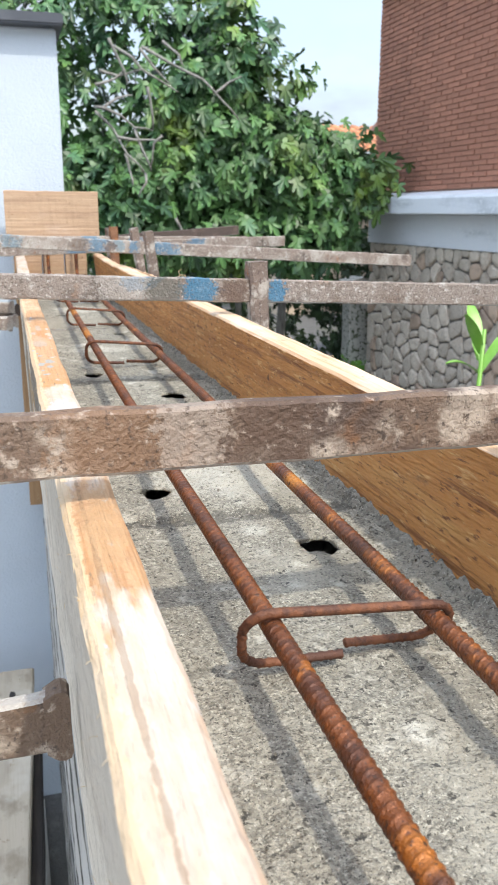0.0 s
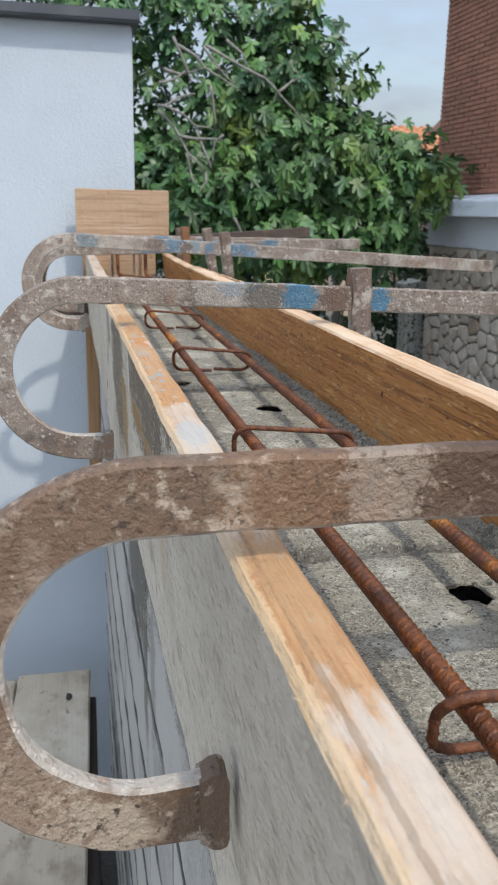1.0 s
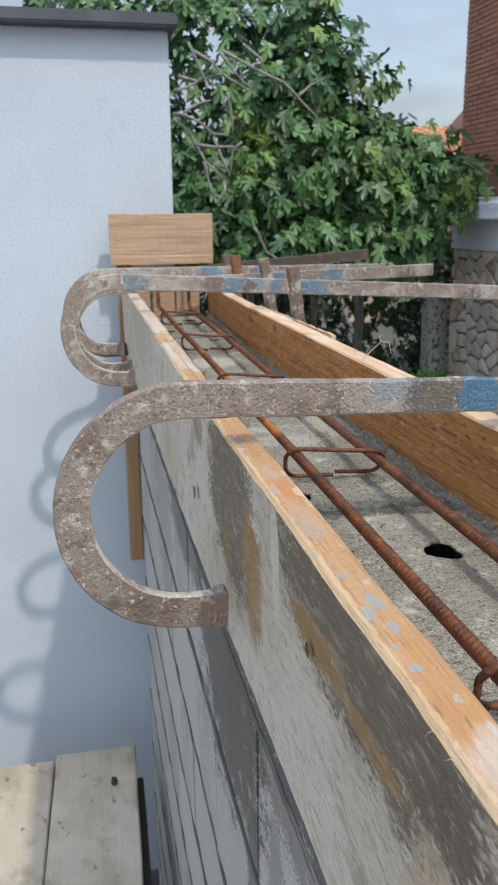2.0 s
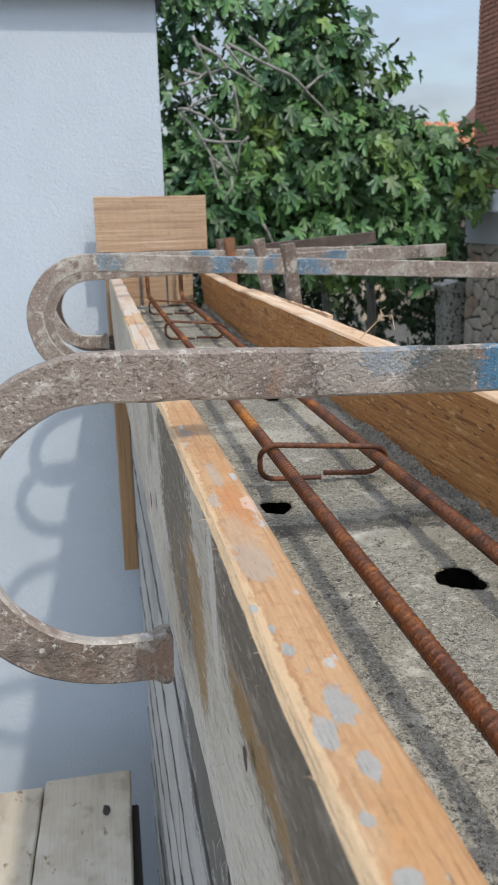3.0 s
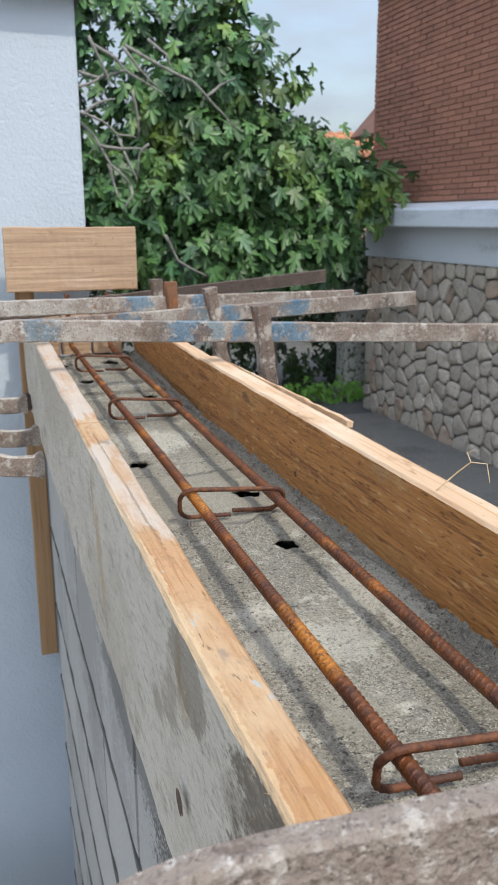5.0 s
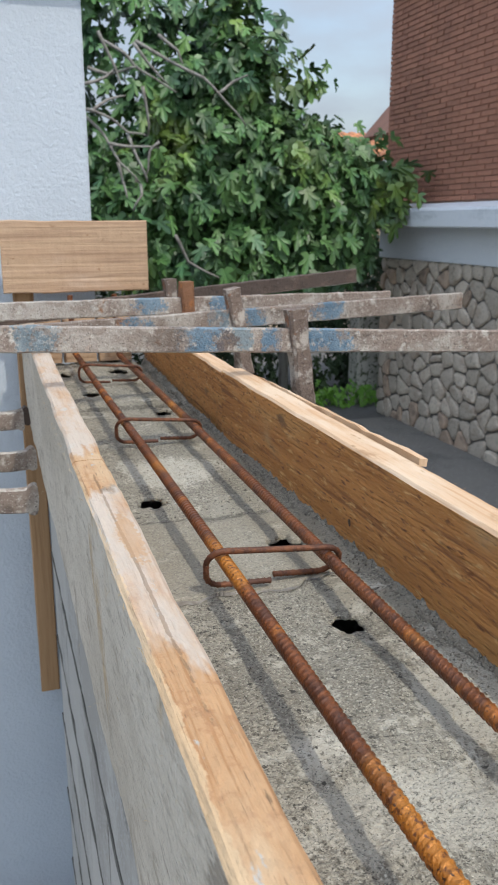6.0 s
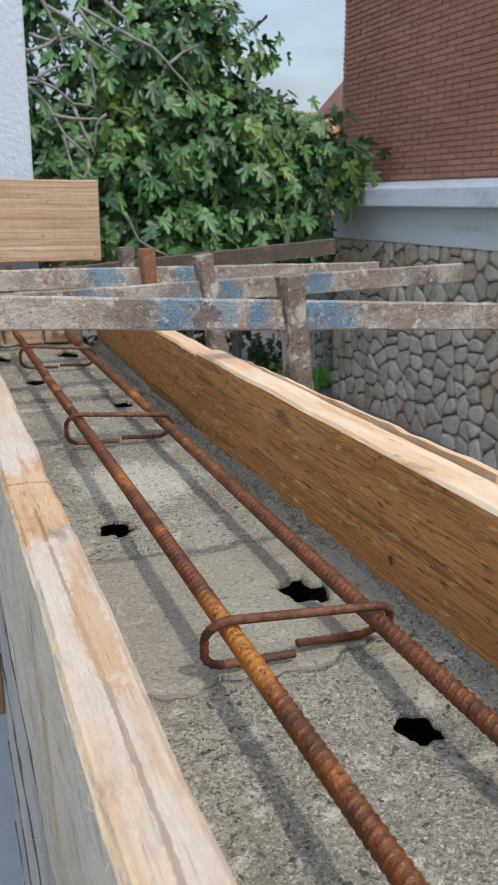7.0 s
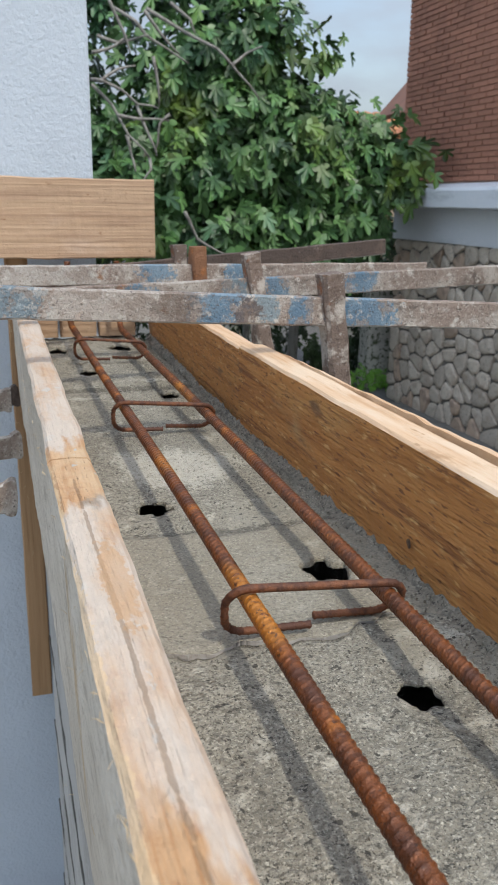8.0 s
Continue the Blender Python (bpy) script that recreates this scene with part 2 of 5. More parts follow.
WOOD_PALE = mat("wood_fresh_edge", (0.60, 0.415, 0.26),
                [((220, 3, 30), 4, (0.51, 0.31, 0.165), 0.45, 0.66), ((30, 5, 30), 5, (0.65, 0.50, 0.35), 0.5, 0.65), ((120, 30, 120), 4, (0.38, 0.235, 0.125), 0.64, 0.72), ((40, 14, 40), 5, (0.42, 0.26, 0.14), 0.6, 0.72)],
                [((260, 8, 60), 3, 0.0016), ((70, 25, 70), 4, 0.0016)], rough=0.78)
WOOD_FACE = mat("wood_wet_face", (0.638, 0.288, 0.079),
                [((12, 2.2, 60), 5, (0.492, 0.204, 0.047), 0.42, 0.66), ((20, 2.5, 20), 4, (0.711, 0.390, 0.128), 0.54, 0.72), ((30, 6, 190), 5, (0.328, 0.127, 0.034), 0.53, 0.66, 23.0), ((40, 46, 260), 5, (0.766, 0.449, 0.175), 0.56, 0.68),
                 ((40, 70, 330), 5, (0.237, 0.089, 0.024), 0.57, 0.68, 12.0), ((6, 3.5, 8), 4, (0.565, 0.365, 0.168), 0.58, 0.72), ((30, 12, 40), 5, (0.274, 0.140, 0.054), 0.61, 0.72, 17.0)],
                [((40, 60, 260), 5, 0.007), ((20, 12, 90), 3, 0.004), ((60, 30, 420), 4, 0.003)], rough=0.72, vary_rough=0.12)
DARK_STAIN, OCHRE, CEMENT = (0.15, 0.115, 0.077), (0.34, 0.20, 0.068), (0.64, 0.585, 0.505)
WOOD_GREY = mat("wood_cement_stained", (0.614, 0.552, 0.455),
                [((9, 3.2, 5), 4, (0.512, 0.451, 0.360), 0.45, 0.6), ((18, 9, 5), 5, (0.465, 0.345, 0.207), 0.64, 0.74, 31.0), ((30, 14, 22), 5, (0.391, 0.336, 0.261), 0.56, 0.68)],
                [((620, 160, 620), 3, 0.003), ((140, 50, 180), 4, 0.004)], rough=0.9,
                rim=1.0,
                stains_and_shade=[((-0.106, 0.45, 0.06), (0.028, 0.331, 0.063), (0.493, 0.432, 0.351), 0.7), ((-0.106, 1.165, 0.035), (0.028, 0.097, 0.077), DARK_STAIN, 0.9), ((-0.106, 0.865, 0.074), (0.028, 0.150, 0.058), DARK_STAIN, 0.95), ((-0.106, 0.775, 0.055), (0.028, 0.032, 0.020), DARK_STAIN, 0.9),
                        ((-0.106, 1.085, 0.0), (0.028, 0.032, 0.054), OCHRE, 0.85), ((-0.106, 0.92, 0.038), (0.028, 0.055, 0.013), OCHRE, 0.8), ((-0.106, 0.84, 0.034), (0.028, 0.037, 0.008), OCHRE, 0.75), ((-0.106, 1.18, -0.03), (0.028, 0.018, 0.045), OCHRE, 0.4),
                        ((-0.106, 1.012, 0.045), (0.028, 0.013, 0.036), CEMENT, 0.9), ((-0.106, 0.775, 0.0), (0.028, 0.020, 0.045), (0.539, 0.414, 0.270), 0.7), ((-0.106, 1.33, 0.06), (0.028, 0.037, 0.027), DARK_STAIN, 0.6), ((-0.106, 1.08, -0.085), (0.028, 0.110, 0.027), CEMENT, 0.8)],
                grain=[((110, 45, 160), 5, (0.36, 0.305, 0.235), 0.5, 0.70), ((300, 90, 360), 4, (0.67, 0.605, 0.505), 0.58, 0.78), ((420, 110, 520), 3, (0.19, 0.157, 0.115), 0.585, 0.74)])
WOOD_END = mat("wood_end_board", (0.43, 0.295, 0.185), [((2.5, 30, 34), 5, (0.375, 0.24, 0.145), 0.45, 0.7), ((7, 20, 11), 5, (0.48, 0.35, 0.25), 0.5, 0.75), ((30, 30, 40), 3, (0.25, 0.135, 0.07), 0.665, 0.74), ((9, 9, 16), 5, (0.31, 0.185, 0.095), 0.58, 0.74), ((6, 40, 120), 3, (0.35, 0.23, 0.145), 0.47, 0.68), ((60, 60, 60), 5, (0.22, 0.13, 0.07), 0.66, 0.74)],
               [((2, 60, 120), 3, 0.003), ((60, 60, 60), 4, 0.0015)], rough=0.8)
WOOD_STRIP = mat("wood_brown_strip", (0.33, 0.20, 0.10), [((60, 60, 3), 4, (0.22, 0.12, 0.05), 0.45, 0.7)], [((200, 200, 8), 3, 0.001)], rough=0.8)
PLANK = mat("scaffold_plank", (0.47, 0.405, 0.31), [((8, 1.5, 8), 4, (0.36, 0.305, 0.23), 0.48, 0.68), ((60, 4, 60), 4, (0.47, 0.4, 0.3), 0.5, 0.7), ((25, 14, 25), 4, (0.25, 0.18, 0.1), 0.66, 0.74), ((14, 8, 14), 5, (0.30, 0.25, 0.18), 0.52, 0.68), ((5, 4, 5), 4, (0.54, 0.49, 0.40), 0.52, 0.68, 7.0), ((40, 22, 40), 4, (0.20, 0.14, 0.075), 0.64, 0.72, 31.0)], [((150, 8, 150), 3, 0.0015)], rough=0.85)
RUST = mat("rusty_rebar", (0.192, 0.063, 0.019),
           [(70, 4, (0.099, 0.038, 0.019), 0.42, 0.6), (30, 4, (0.38, 0.13, 0.023), 0.55, 0.69), (5, 3, (0.457, 0.178, 0.029), 0.585, 0.66), (220, 4, (0.125, 0.047, 0.021), 0.54, 0.66), (500, 2, (0.052, 0.025, 0.015), 0.6, 0.7)],
           [(900, 2, 0.0006), (250, 3, 0.0008)], rough=0.36, metal=0.3, vary_rough=0.16)
RUST_DARK = mat("rusty_stirrup", (0.17, 0.065, 0.028), [(90, 4, (0.085, 0.035, 0.02), 0.42, 0.6), (60, 4, (0.36, 0.14, 0.04), 0.62, 0.74)],
                [(800, 2, 0.0006)], rough=0.65, metal=0.25)
CLAMP_LAYERS = [(15, 5, (0.36, 0.325, 0.28), 0.46, 0.59), (28, 5, (0.25, 0.125, 0.062), 0.63, 0.71), (10, 4, (0.105, 0.08, 0.064), 0.57, 0.66), (75, 5, (0.44, 0.405, 0.355), 0.55, 0.68), (45, 5, (0.16, 0.115, 0.088), 0.58, 0.68), (230, 3, (0.09, 0.072, 0.06), 0.6, 0.7), (420, 3, (0.48, 0.45, 0.40), 0.6, 0.7)]
CLAMP_BUMPS = [(420, 3, 0.0014), (120, 4, 0.0016)]
PAINT = (0.022, 0.155, 0.27)
DULL_PAINT = (0.085, 0.18, 0.235)
BLUE_SPOTS = [(2.03, 0.068, 0.13, 0.028, PAINT), (2.03, 0.112, 0.132, 0.012, DULL_PAINT), (2.03, 0.148, 0.124, 0.012, PAINT), (2.035, 0.212, 0.121, 0.03, PAINT), (2.025, -0.105, 0.14, 0.022, DULL_PAINT),
              (2.297, 0.045, 0.106, 0.022, PAINT), (2.31, 0.165, 0.116, 0.014, DULL_PAINT), (2.32, 0.222, 0.117, 0.014, PAINT), (2.338, 0.347, 0.12, 0.024, PAINT),
              (2.46, 0.095, 0.128, 0.022, PAINT), (2.47, 0.218, 0.122, 0.02, PAINT), (2.63, 0.225, 0.125, 0.025, PAINT)]
CLAMP = mat("clamp_steel", (0.225, 0.175, 0.142), CLAMP_LAYERS, CLAMP_BUMPS, rough=0.7, metal=0.1, rnd=0.08, vary_rough=0.14, rim=2.0,
            stains_and_shade=[((x, y, z), (r * 1.1, 0.05, 0.018), tone, 0.62) for y, x, z, r, tone in BLUE_SPOTS] + [((-0.03, 2.03, 0.134), (0.06, 0.05, 0.03), (0.40, 0.37, 0.325), 0.6), ((0.03, 2.03, 0.13), (0.025, 0.05, 0.014), (0.12, 0.09, 0.07), 0.7), ((0.095, 2.03, 0.126), (0.014, 0.05, 0.012), (0.10, 0.065, 0.05), 0.8), ((-0.07, 2.457, 0.125), (0.09, 0.05, 0.03), (0.42, 0.40, 0.36), 0.6)],
            grain=[(60, 6, (0.24, 0.195, 0.16), 0.53, 0.6), (120, 5, (0.42, 0.39, 0.345), 0.58, 0.68), (300, 4, (0.08, 0.062, 0.05), 0.58, 0.68)])
CLAMP_BROWN = mat("rusty_clamp_steel", (0.147, 0.097, 0.065), [(11, 5, (0.380, 0.311, 0.240), 0.50, 0.57), (28, 5, (0.228, 0.109, 0.048), 0.6, 0.7), (8, 4, (0.081, 0.052, 0.037), 0.54, 0.62), (75, 5, (0.380, 0.311, 0.244), 0.58, 0.7), (230, 3, (0.067, 0.046, 0.034), 0.58, 0.7)], CLAMP_BUMPS, rough=0.7, metal=0.1, vary_rough=0.14,
                  stains_and_shade=[((-0.086, 0.53, 0.108), (0.024, 0.025, 0.026), (0.218, 0.118, 0.059), 0.50), ((-0.049, 0.53, 0.108), (0.017, 0.025, 0.026), (0.323, 0.260, 0.204), 0.70), ((-0.017, 0.53, 0.108), (0.021, 0.025, 0.026), (0.095, 0.057, 0.037), 0.85), ((0.036, 0.445, 0.080), (0.041, 0.025, 0.026), (0.437, 0.361, 0.285), 0.75), ((-0.19, 0.53, 0.06), (0.067, 0.025, 0.081), (0.176, 0.109, 0.070), 0.6)],
                  grain=[(160, 5, (0.427, 0.349, 0.274), 0.58, 0.7), (300, 4, (0.067, 0.044, 0.031), 0.57, 0.68)])
CLAMP_PALE = mat("cement_crusted_steel", (0.25, 0.205, 0.17), [(11, 5, (0.19, 0.14, 0.108), 0.5, 0.62), (30, 5, (0.24, 0.14, 0.085), 0.6, 0.7), (60, 5, (0.44, 0.40, 0.35), 0.54, 0.68), (9, 4, (0.12, 0.095, 0.078), 0.6, 0.68, 44.0), (150, 4, (0.15, 0.116, 0.093), 0.57, 0.66), (260, 4, (0.48, 0.445, 0.4), 0.57, 0.69), (420, 3, (0.12, 0.095, 0.077), 0.6, 0.68)], [(420, 3, 0.0022), (130, 4, 0.0014)], rough=0.8,
                 rim=1.9,
                 stains_and_shade=[((0.02, 1.13, 0.122), (0.022, 0.03, 0.010), PAINT, 0.6), ((0.088, 1.13, 0.112), (0.022, 0.03, 0.02), PAINT, 0.8), ((0.18, 1.13, 0.11), (0.012, 0.03, 0.02), PAINT, 0.8), ((0.128, 1.13, 0.11), (0.018, 0.03, 0.015), (0.11, 0.07, 0.05), 0.8), ((0.045, 1.13, 0.112), (0.025, 0.03, 0.02), (0.11, 0.105, 0.085), 0.8), ((0.0, 1.13, 0.115), (0.03, 0.03, 0.03), (0.46, 0.425, 0.375), 0.45), ((-0.115, 1.13, -0.045), (0.02, 0.03, 0.012), (0.26, 0.15, 0.09), 0.6)],
                 grain=[(170, 5, (0.46, 0.425, 0.375), 0.58, 0.7), (330, 4, (0.15, 0.118, 0.095), 0.58, 0.68)])
CLAMP_DARK = mat("dark_clamp_steel", (0.075, 0.053, 0.042), [(20, 5, (0.12, 0.085, 0.065), 0.5, 0.66), (60, 5, (0.30, 0.265, 0.23), 0.66, 0.74), (200, 4, (0.04, 0.03, 0.025), 0.55, 0.68)], CLAMP_BUMPS, rough=0.7, metal=0.1)
CRUST = mat("cement_crust", (0.42, 0.385, 0.34), [(40, 5, (0.26, 0.205, 0.17), 0.5, 0.62), (160, 4, (0.58, 0.55, 0.5), 0.55, 0.68), (30, 4, (0.3, 0.17, 0.1), 0.64, 0.72)], CLAMP_BUMPS, rough=0.85)
PEG = mat("clamp_jaw", (0.175, 0.13, 0.103), [(45, 5, (0.40, 0.36, 0.31), 0.48, 0.6), (14, 4, (0.09, 0.06, 0.046), 0.56, 0.66), (160, 4, (0.1, 0.07, 0.055), 0.58, 0.68), (200, 4, (0.4, 0.36, 0.32), 0.6, 0.7), (40, 4, (0.27, 0.11, 0.045), 0.62, 0.74)], [(300, 4, 0.002)], rough=0.75, metal=0.15, rnd=0.2)
PEG_ORANGE = mat("orange_rusted_jaw", (0.21, 0.10, 0.05), [(60, 4, (0.32, 0.13, 0.045), 0.5, 0.66), (40, 4, (0.17, 0.09, 0.055), 0.55, 0.7)], [(300, 4, 0.002)], rough=0.75, metal=0.15)
RENDER_WHITE = mat("white_render", (0.455, 0.51, 0.56), [(3, 4, (0.432, 0.485, 0.535), 0.45, 0.7)], [(150, 3, 0.0022), (70, 2, 0.0014)], rough=0.9)
COPING = mat("dark_metal_coping", (0.06, 0.065, 0.075), [(6, 3, (0.085, 0.09, 0.1), 0.4, 0.7)], (), rough=0.5, metal=0.3)
BRICK = mat("red_brick", (0.40, 0.178, 0.112), [(6, 3, (0.31, 0.135, 0.088), 0.45, 0.7), (60, 3, (0.43, 0.21, 0.145), 0.55, 0.72)], [(120, 3, 0.002)], rough=0.88, rnd=0.13)
BRICK_STUFF = mat("red_brick_field", (0.40, 0.178, 0.112), [(6, 3, (0.31, 0.135, 0.088), 0.45, 0.7), (60, 3, (0.43, 0.21, 0.145), 0.55, 0.72)], [(120, 3, 0.002)], rough=0.88, isl=0.13)
BRICK_JOINT = mat("brick_joint", (0.30, 0.185, 0.138), [(30, 3, (0.25, 0.152, 0.112), 0.45, 0.7)], (), rough=0.95)
CORNICE = mat("painted_cornice", (0.74, 0.77, 0.80), [((8, 1, 5), 4, (0.55, 0.58, 0.6), 0.55, 0.75), (40, 3, (0.78, 0.8, 0.82), 0.5, 0.7)], [(60, 3, 0.002)], rough=0.8)
STONE = mat("field_stone", (0.62, 0.535, 0.43), [(7, 3, (0.52, 0.42, 0.325), 0.5, 0.66), (40, 4, (0.35, 0.31, 0.255), 0.52, 0.72), (90, 3, (0.55, 0.515, 0.45), 0.6, 0.72)],
            [(60, 4, 0.012), (14, 3, 0.02)], rough=0.9, rnd=0.2)
STONE_WARM = mat("field_stone_warm", (0.52, 0.385, 0.28), [(9, 3, (0.34, 0.25, 0.19), 0.45, 0.66), (60, 4, (0.44, 0.38, 0.32), 0.58, 0.72)], [(60, 4, 0.012), (14, 3, 0.02)], rough=0.9, rnd=0.2)
STONE_JOINT = mat("stone_joint", (0.17, 0.155, 0.135), [(40, 3, (0.22, 0.205, 0.18), 0.45, 0.7)], [(80, 3, 0.01)], rough=0.95)
BARK = mat("bark", (0.25, 0.24, 0.215), [((30, 30, 6), 4, (0.15, 0.135, 0.115), 0.45, 0.68)], [(60, 4, 0.006)], rough=0.9)
LEAF = mat("fig_leaf", (0.068, 0.150, 0.044), [(1.2, 2, (0.125, 0.20, 0.034), 0.5, 0.66), (2.5, 2, (0.046, 0.115, 0.05), 0.48, 0.68)], [(60, 2, 0.004)], rough=0.42, isl=0.5)
LEAF.node_tree.nodes["Principled BSDF"].inputs["Transmission Weight"].default_value = 0.0
HEDGE = mat("hedge_leaf", (0.04, 0.075, 0.028), [(0.9, 2, (0.06, 0.1, 0.03), 0.45, 0.65)], (), rough=0.6, isl=0.4)
SHOOT = mat("young_leaf", (0.16, 0.36, 0.04), [(30, 2, (0.2, 0.42, 0.06), 0.4, 0.7)], (), rough=0.4)
GROUND = mat("ground", (0.11, 0.108, 0.1), [(0.6, 4, (0.075, 0.085, 0.05), 0.5, 0.66), (12, 4, (0.15, 0.145, 0.135), 0.5, 0.7)], [(60, 4, 0.01)], rough=0.95)
PAVING = mat("concrete_paving", (0.20, 0.188, 0.168), [(2.5, 4, (0.14, 0.132, 0.118), 0.45, 0.68), (40, 4, (0.27, 0.265, 0.25), 0.55, 0.7)], [(90, 4, 0.004)], rough=0.92)
# kept pale so the added yard throws sunlight back at the left faces
BOUNCE_YARD = mat("yard_bounce_concrete", (0.50, 0.485, 0.455), [(2.5, 4, (0.42, 0.41, 0.385), 0.45, 0.68), (40, 4, (0.57, 0.54, 0.48), 0.55, 0.7)], [(90, 4, 0.004)], rough=0.92)
ROOF_TILE = mat("terracotta_tile", (0.55, 0.24, 0.11), [(4, 3, (0.42, 0.17, 0.08), 0.45, 0.7)], (), rough=0.85, rnd=0.15)
ROOF_DARK = mat("brown_roof", (0.2, 0.1, 0.07), [(5, 3, (0.14, 0.075, 0.055), 0.45, 0.7)], (), rough=0.85)
PLASTER = mat("ochre_plaster", (0.55, 0.45, 0.33), [(2, 3, (0.48, 0.38, 0.27), 0.45, 0.7)], (), rough=0.9)
PILLAR = mat("pale_pillar", (0.58, 0.555, 0.49), [(9, 4, (0.40, 0.38, 0.33), 0.5, 0.7), (22, 4, (0.10, 0.115, 0.06), 0.52, 0.6)], [(60, 3, 0.004)], rough=0.9)
GLASS = mat("dark_glass", (0.03, 0.035, 0.04), (), (), rough=0.08)
DARK_METAL = mat("black_pipe", (0.02, 0.02, 0.022), [(20, 3, (0.035, 0.035, 0.035), 0.4, 0.7)], (), rough=0.55)
DARK_TIMBER = mat("dark_timber", (0.035, 0.03, 0.027), [((40, 4, 40), 4, (0.06, 0.05, 0.042), 0.48, 0.68)], [((150, 12, 150), 3, 0.001)], rough=0.85)
PALE_TWIG = mat("dry_splinter", (0.6, 0.46, 0.28), [(100, 3, (0.45, 0.32, 0.17), 0.45, 0.7)], (), rough=0.8)


# ---- mesh helpers ----
def mesh_of(name, verts, faces, materials, smooth=False, indices=None):
    me = bpy.data.meshes.new(name)
    me.from_pydata([tuple(map(float, v)) for v in verts], [], [tuple(map(int, f)) for f in faces])
    for m in materials if isinstance(materials, (list, tuple)) else [materials]:
        me.materials.append(m)
    if indices is not None:
        me.polygons.foreach_set("material_index", np.array(indices, dtype=np.int32))
    if smooth:
        me.polygons.foreach_set("use_smooth", np.ones(len(me.polygons), dtype=bool))
    me.update()
    return me


def part(name, data, material, parent, label=""):
    """Links a bmesh or a mesh as one object under a thing or a part."""
    if isinstance(data, bmesh.types.BMesh):
        me = bpy.data.meshes.new(name)
        data.to_mesh(me)
        data.free()
        me.materials.append(material)
    else:
        me = data
    ob = new(name, me)
    ob.parent = parent
    if label:
        ob["label"] = label
    return ob


def thing(name, label, category, group="", kind="", at=(0, 0, 0)):
    ob = new(name)
    ob.location = at
    return tagged(ob, label, category, group, kind)


def wob(p, scale, seed=0.0):
    v = Vector(p) * scale
    return noise.noise_vector(v + Vector((seed, seed * 1.7, -seed)))


def sweep(section, stations, axis=1, jitter=0.0, jscale=8.0, seed=0.0, bend=None):
    """A closed section (pairs in the two other axes) carried along an axis, with worn, uneven sides. Returns verts and faces."""
    k = len(section)
    verts, faces = [], []
    for s in stations:
        du, dv = bend(s) if bend else (0, 0)
        for u, v in section:
            p = [0, 0, 0]
            p[axis] = s
            others = [a for a in range(3) if a != axis]
            p[others[0]], p[others[1]] = u + du, v + dv
            if jitter:
                w = wob(p, jscale, seed)
                w2 = wob(p, jscale * 6, seed + 4)
                p = [p[a] + jitter * (w[a] + 0.35 * w2[a]) * (0.15 if a == axis else 1) for a in range(3)]
            verts.append(p)
    for i in range(len(stations) - 1):
        for j in range(k):
            a, b = i * k + j, i * k + (j + 1) % k
            faces.append((a, b, b + k, a + k))
    faces.append(tuple(range(k))[::-1])
    faces.append(tuple((len(stations) - 1) * k + j for j in range(k)))
    return verts, faces


def rounded(u0, u1, v0, v1, c):
    """A rectangle section with chamfered corners."""
    return [(u0 + c, v0), (u1 - c, v0), (u1, v0 + c), (u1, v1 - c), (u1 - c, v1), (u0 + c, v1), (u0, v1 - c), (u0, v0 + c)]


def fix_normals(me):
    bm = bmesh.new()
    bm.from_mesh(me)
    bmesh.ops.recalc_face_normals(bm, faces=bm.faces)
    bm.to_mesh(me)
    bm.free()
    return me


def tube(points, radii, sides=8):
    """A round bar along points. Returns verts and faces."""
    pts = [Vector(p) for p in points]
    verts, faces = [], []
    up = Vector((0.13, 0.31, 0.94)).normalized()
    for i, p in enumerate(pts):
        d = (pts[min(i + 1, len(pts) - 1)] - pts[max(i - 1, 0)]).normalized()
        if abs(d.dot(up)) > 0.95:
            up = Vector((1, 0.1, 0)).normalized()
        a = d.cross(up).normalized()
        up = a.cross(d).normalized()
        for j in range(sides):
            t = 2 * math.pi * j / sides
            verts.append(p + (a * math.cos(t) + up * math.sin(t)) * radii[i])
    for i in range(len(pts) - 1):
        for j in range(sides):
            b = (j + 1) % sides
            faces.append((i * sides + j, i * sides + b, (i + 1) * sides + b, (i + 1) * sides + j))
    faces.append(tuple(range(sides))[::-1])
    faces.append(tuple((len(pts) - 1) * sides + j for j in range(sides)))
    return verts, faces


def box_mesh(name, x0, x1, y0, y1, z0, z1, material, bevel=0.0):
    bm = bmesh.new()
    bmesh.ops.create_cube(bm, size=1)
    for v in bm.verts:
        v.co = ((x0 + x1) / 2 + v.co.x * (x1 - x0), (y0 + y1) / 2 + v.co.y * (y1 - y0), (z0 + z1) / 2 + v.co.z * (z1 - z0))
    if bevel:
        bmesh.ops.bevel(bm, geom=bm.edges[:], offset=bevel, segments=2, affect="EDGES")
    me = bpy.data.meshes.new(name)
    bm.to_mesh(me)
    bm.free()
    me.materials.append(material)
    return me


# ---- ground ----
GZ = -1.79
gv, gf = [], []
for i in range(41):
    for j in range(41):
        x, y = (i - 20) / 20, (j - 20) / 20
        x, y = math.copysign(abs(x) ** 3, x) * 600, math.copysign(abs(y) ** 3, y) * 600
        gv.append((x, y, GZ - 0.02))
for i in range(40):
    for j in range(40):
        a = i * 41 + j
        gf.append((a, a + 41, a + 42, a + 1))
tagged(new("ground", mesh_of("ground", gv, gf, GROUND)), "dark bare earth with weeds round the houses", "ground", kind="structure")
tagged(new("pavement", box_mesh("pavement", 0.2, 4.1, -4.0, 9.0, GZ - 0.1, GZ, PAVING, 0.01)), "worn grey concrete paving beside the stone wall", "pavement", kind="structure")

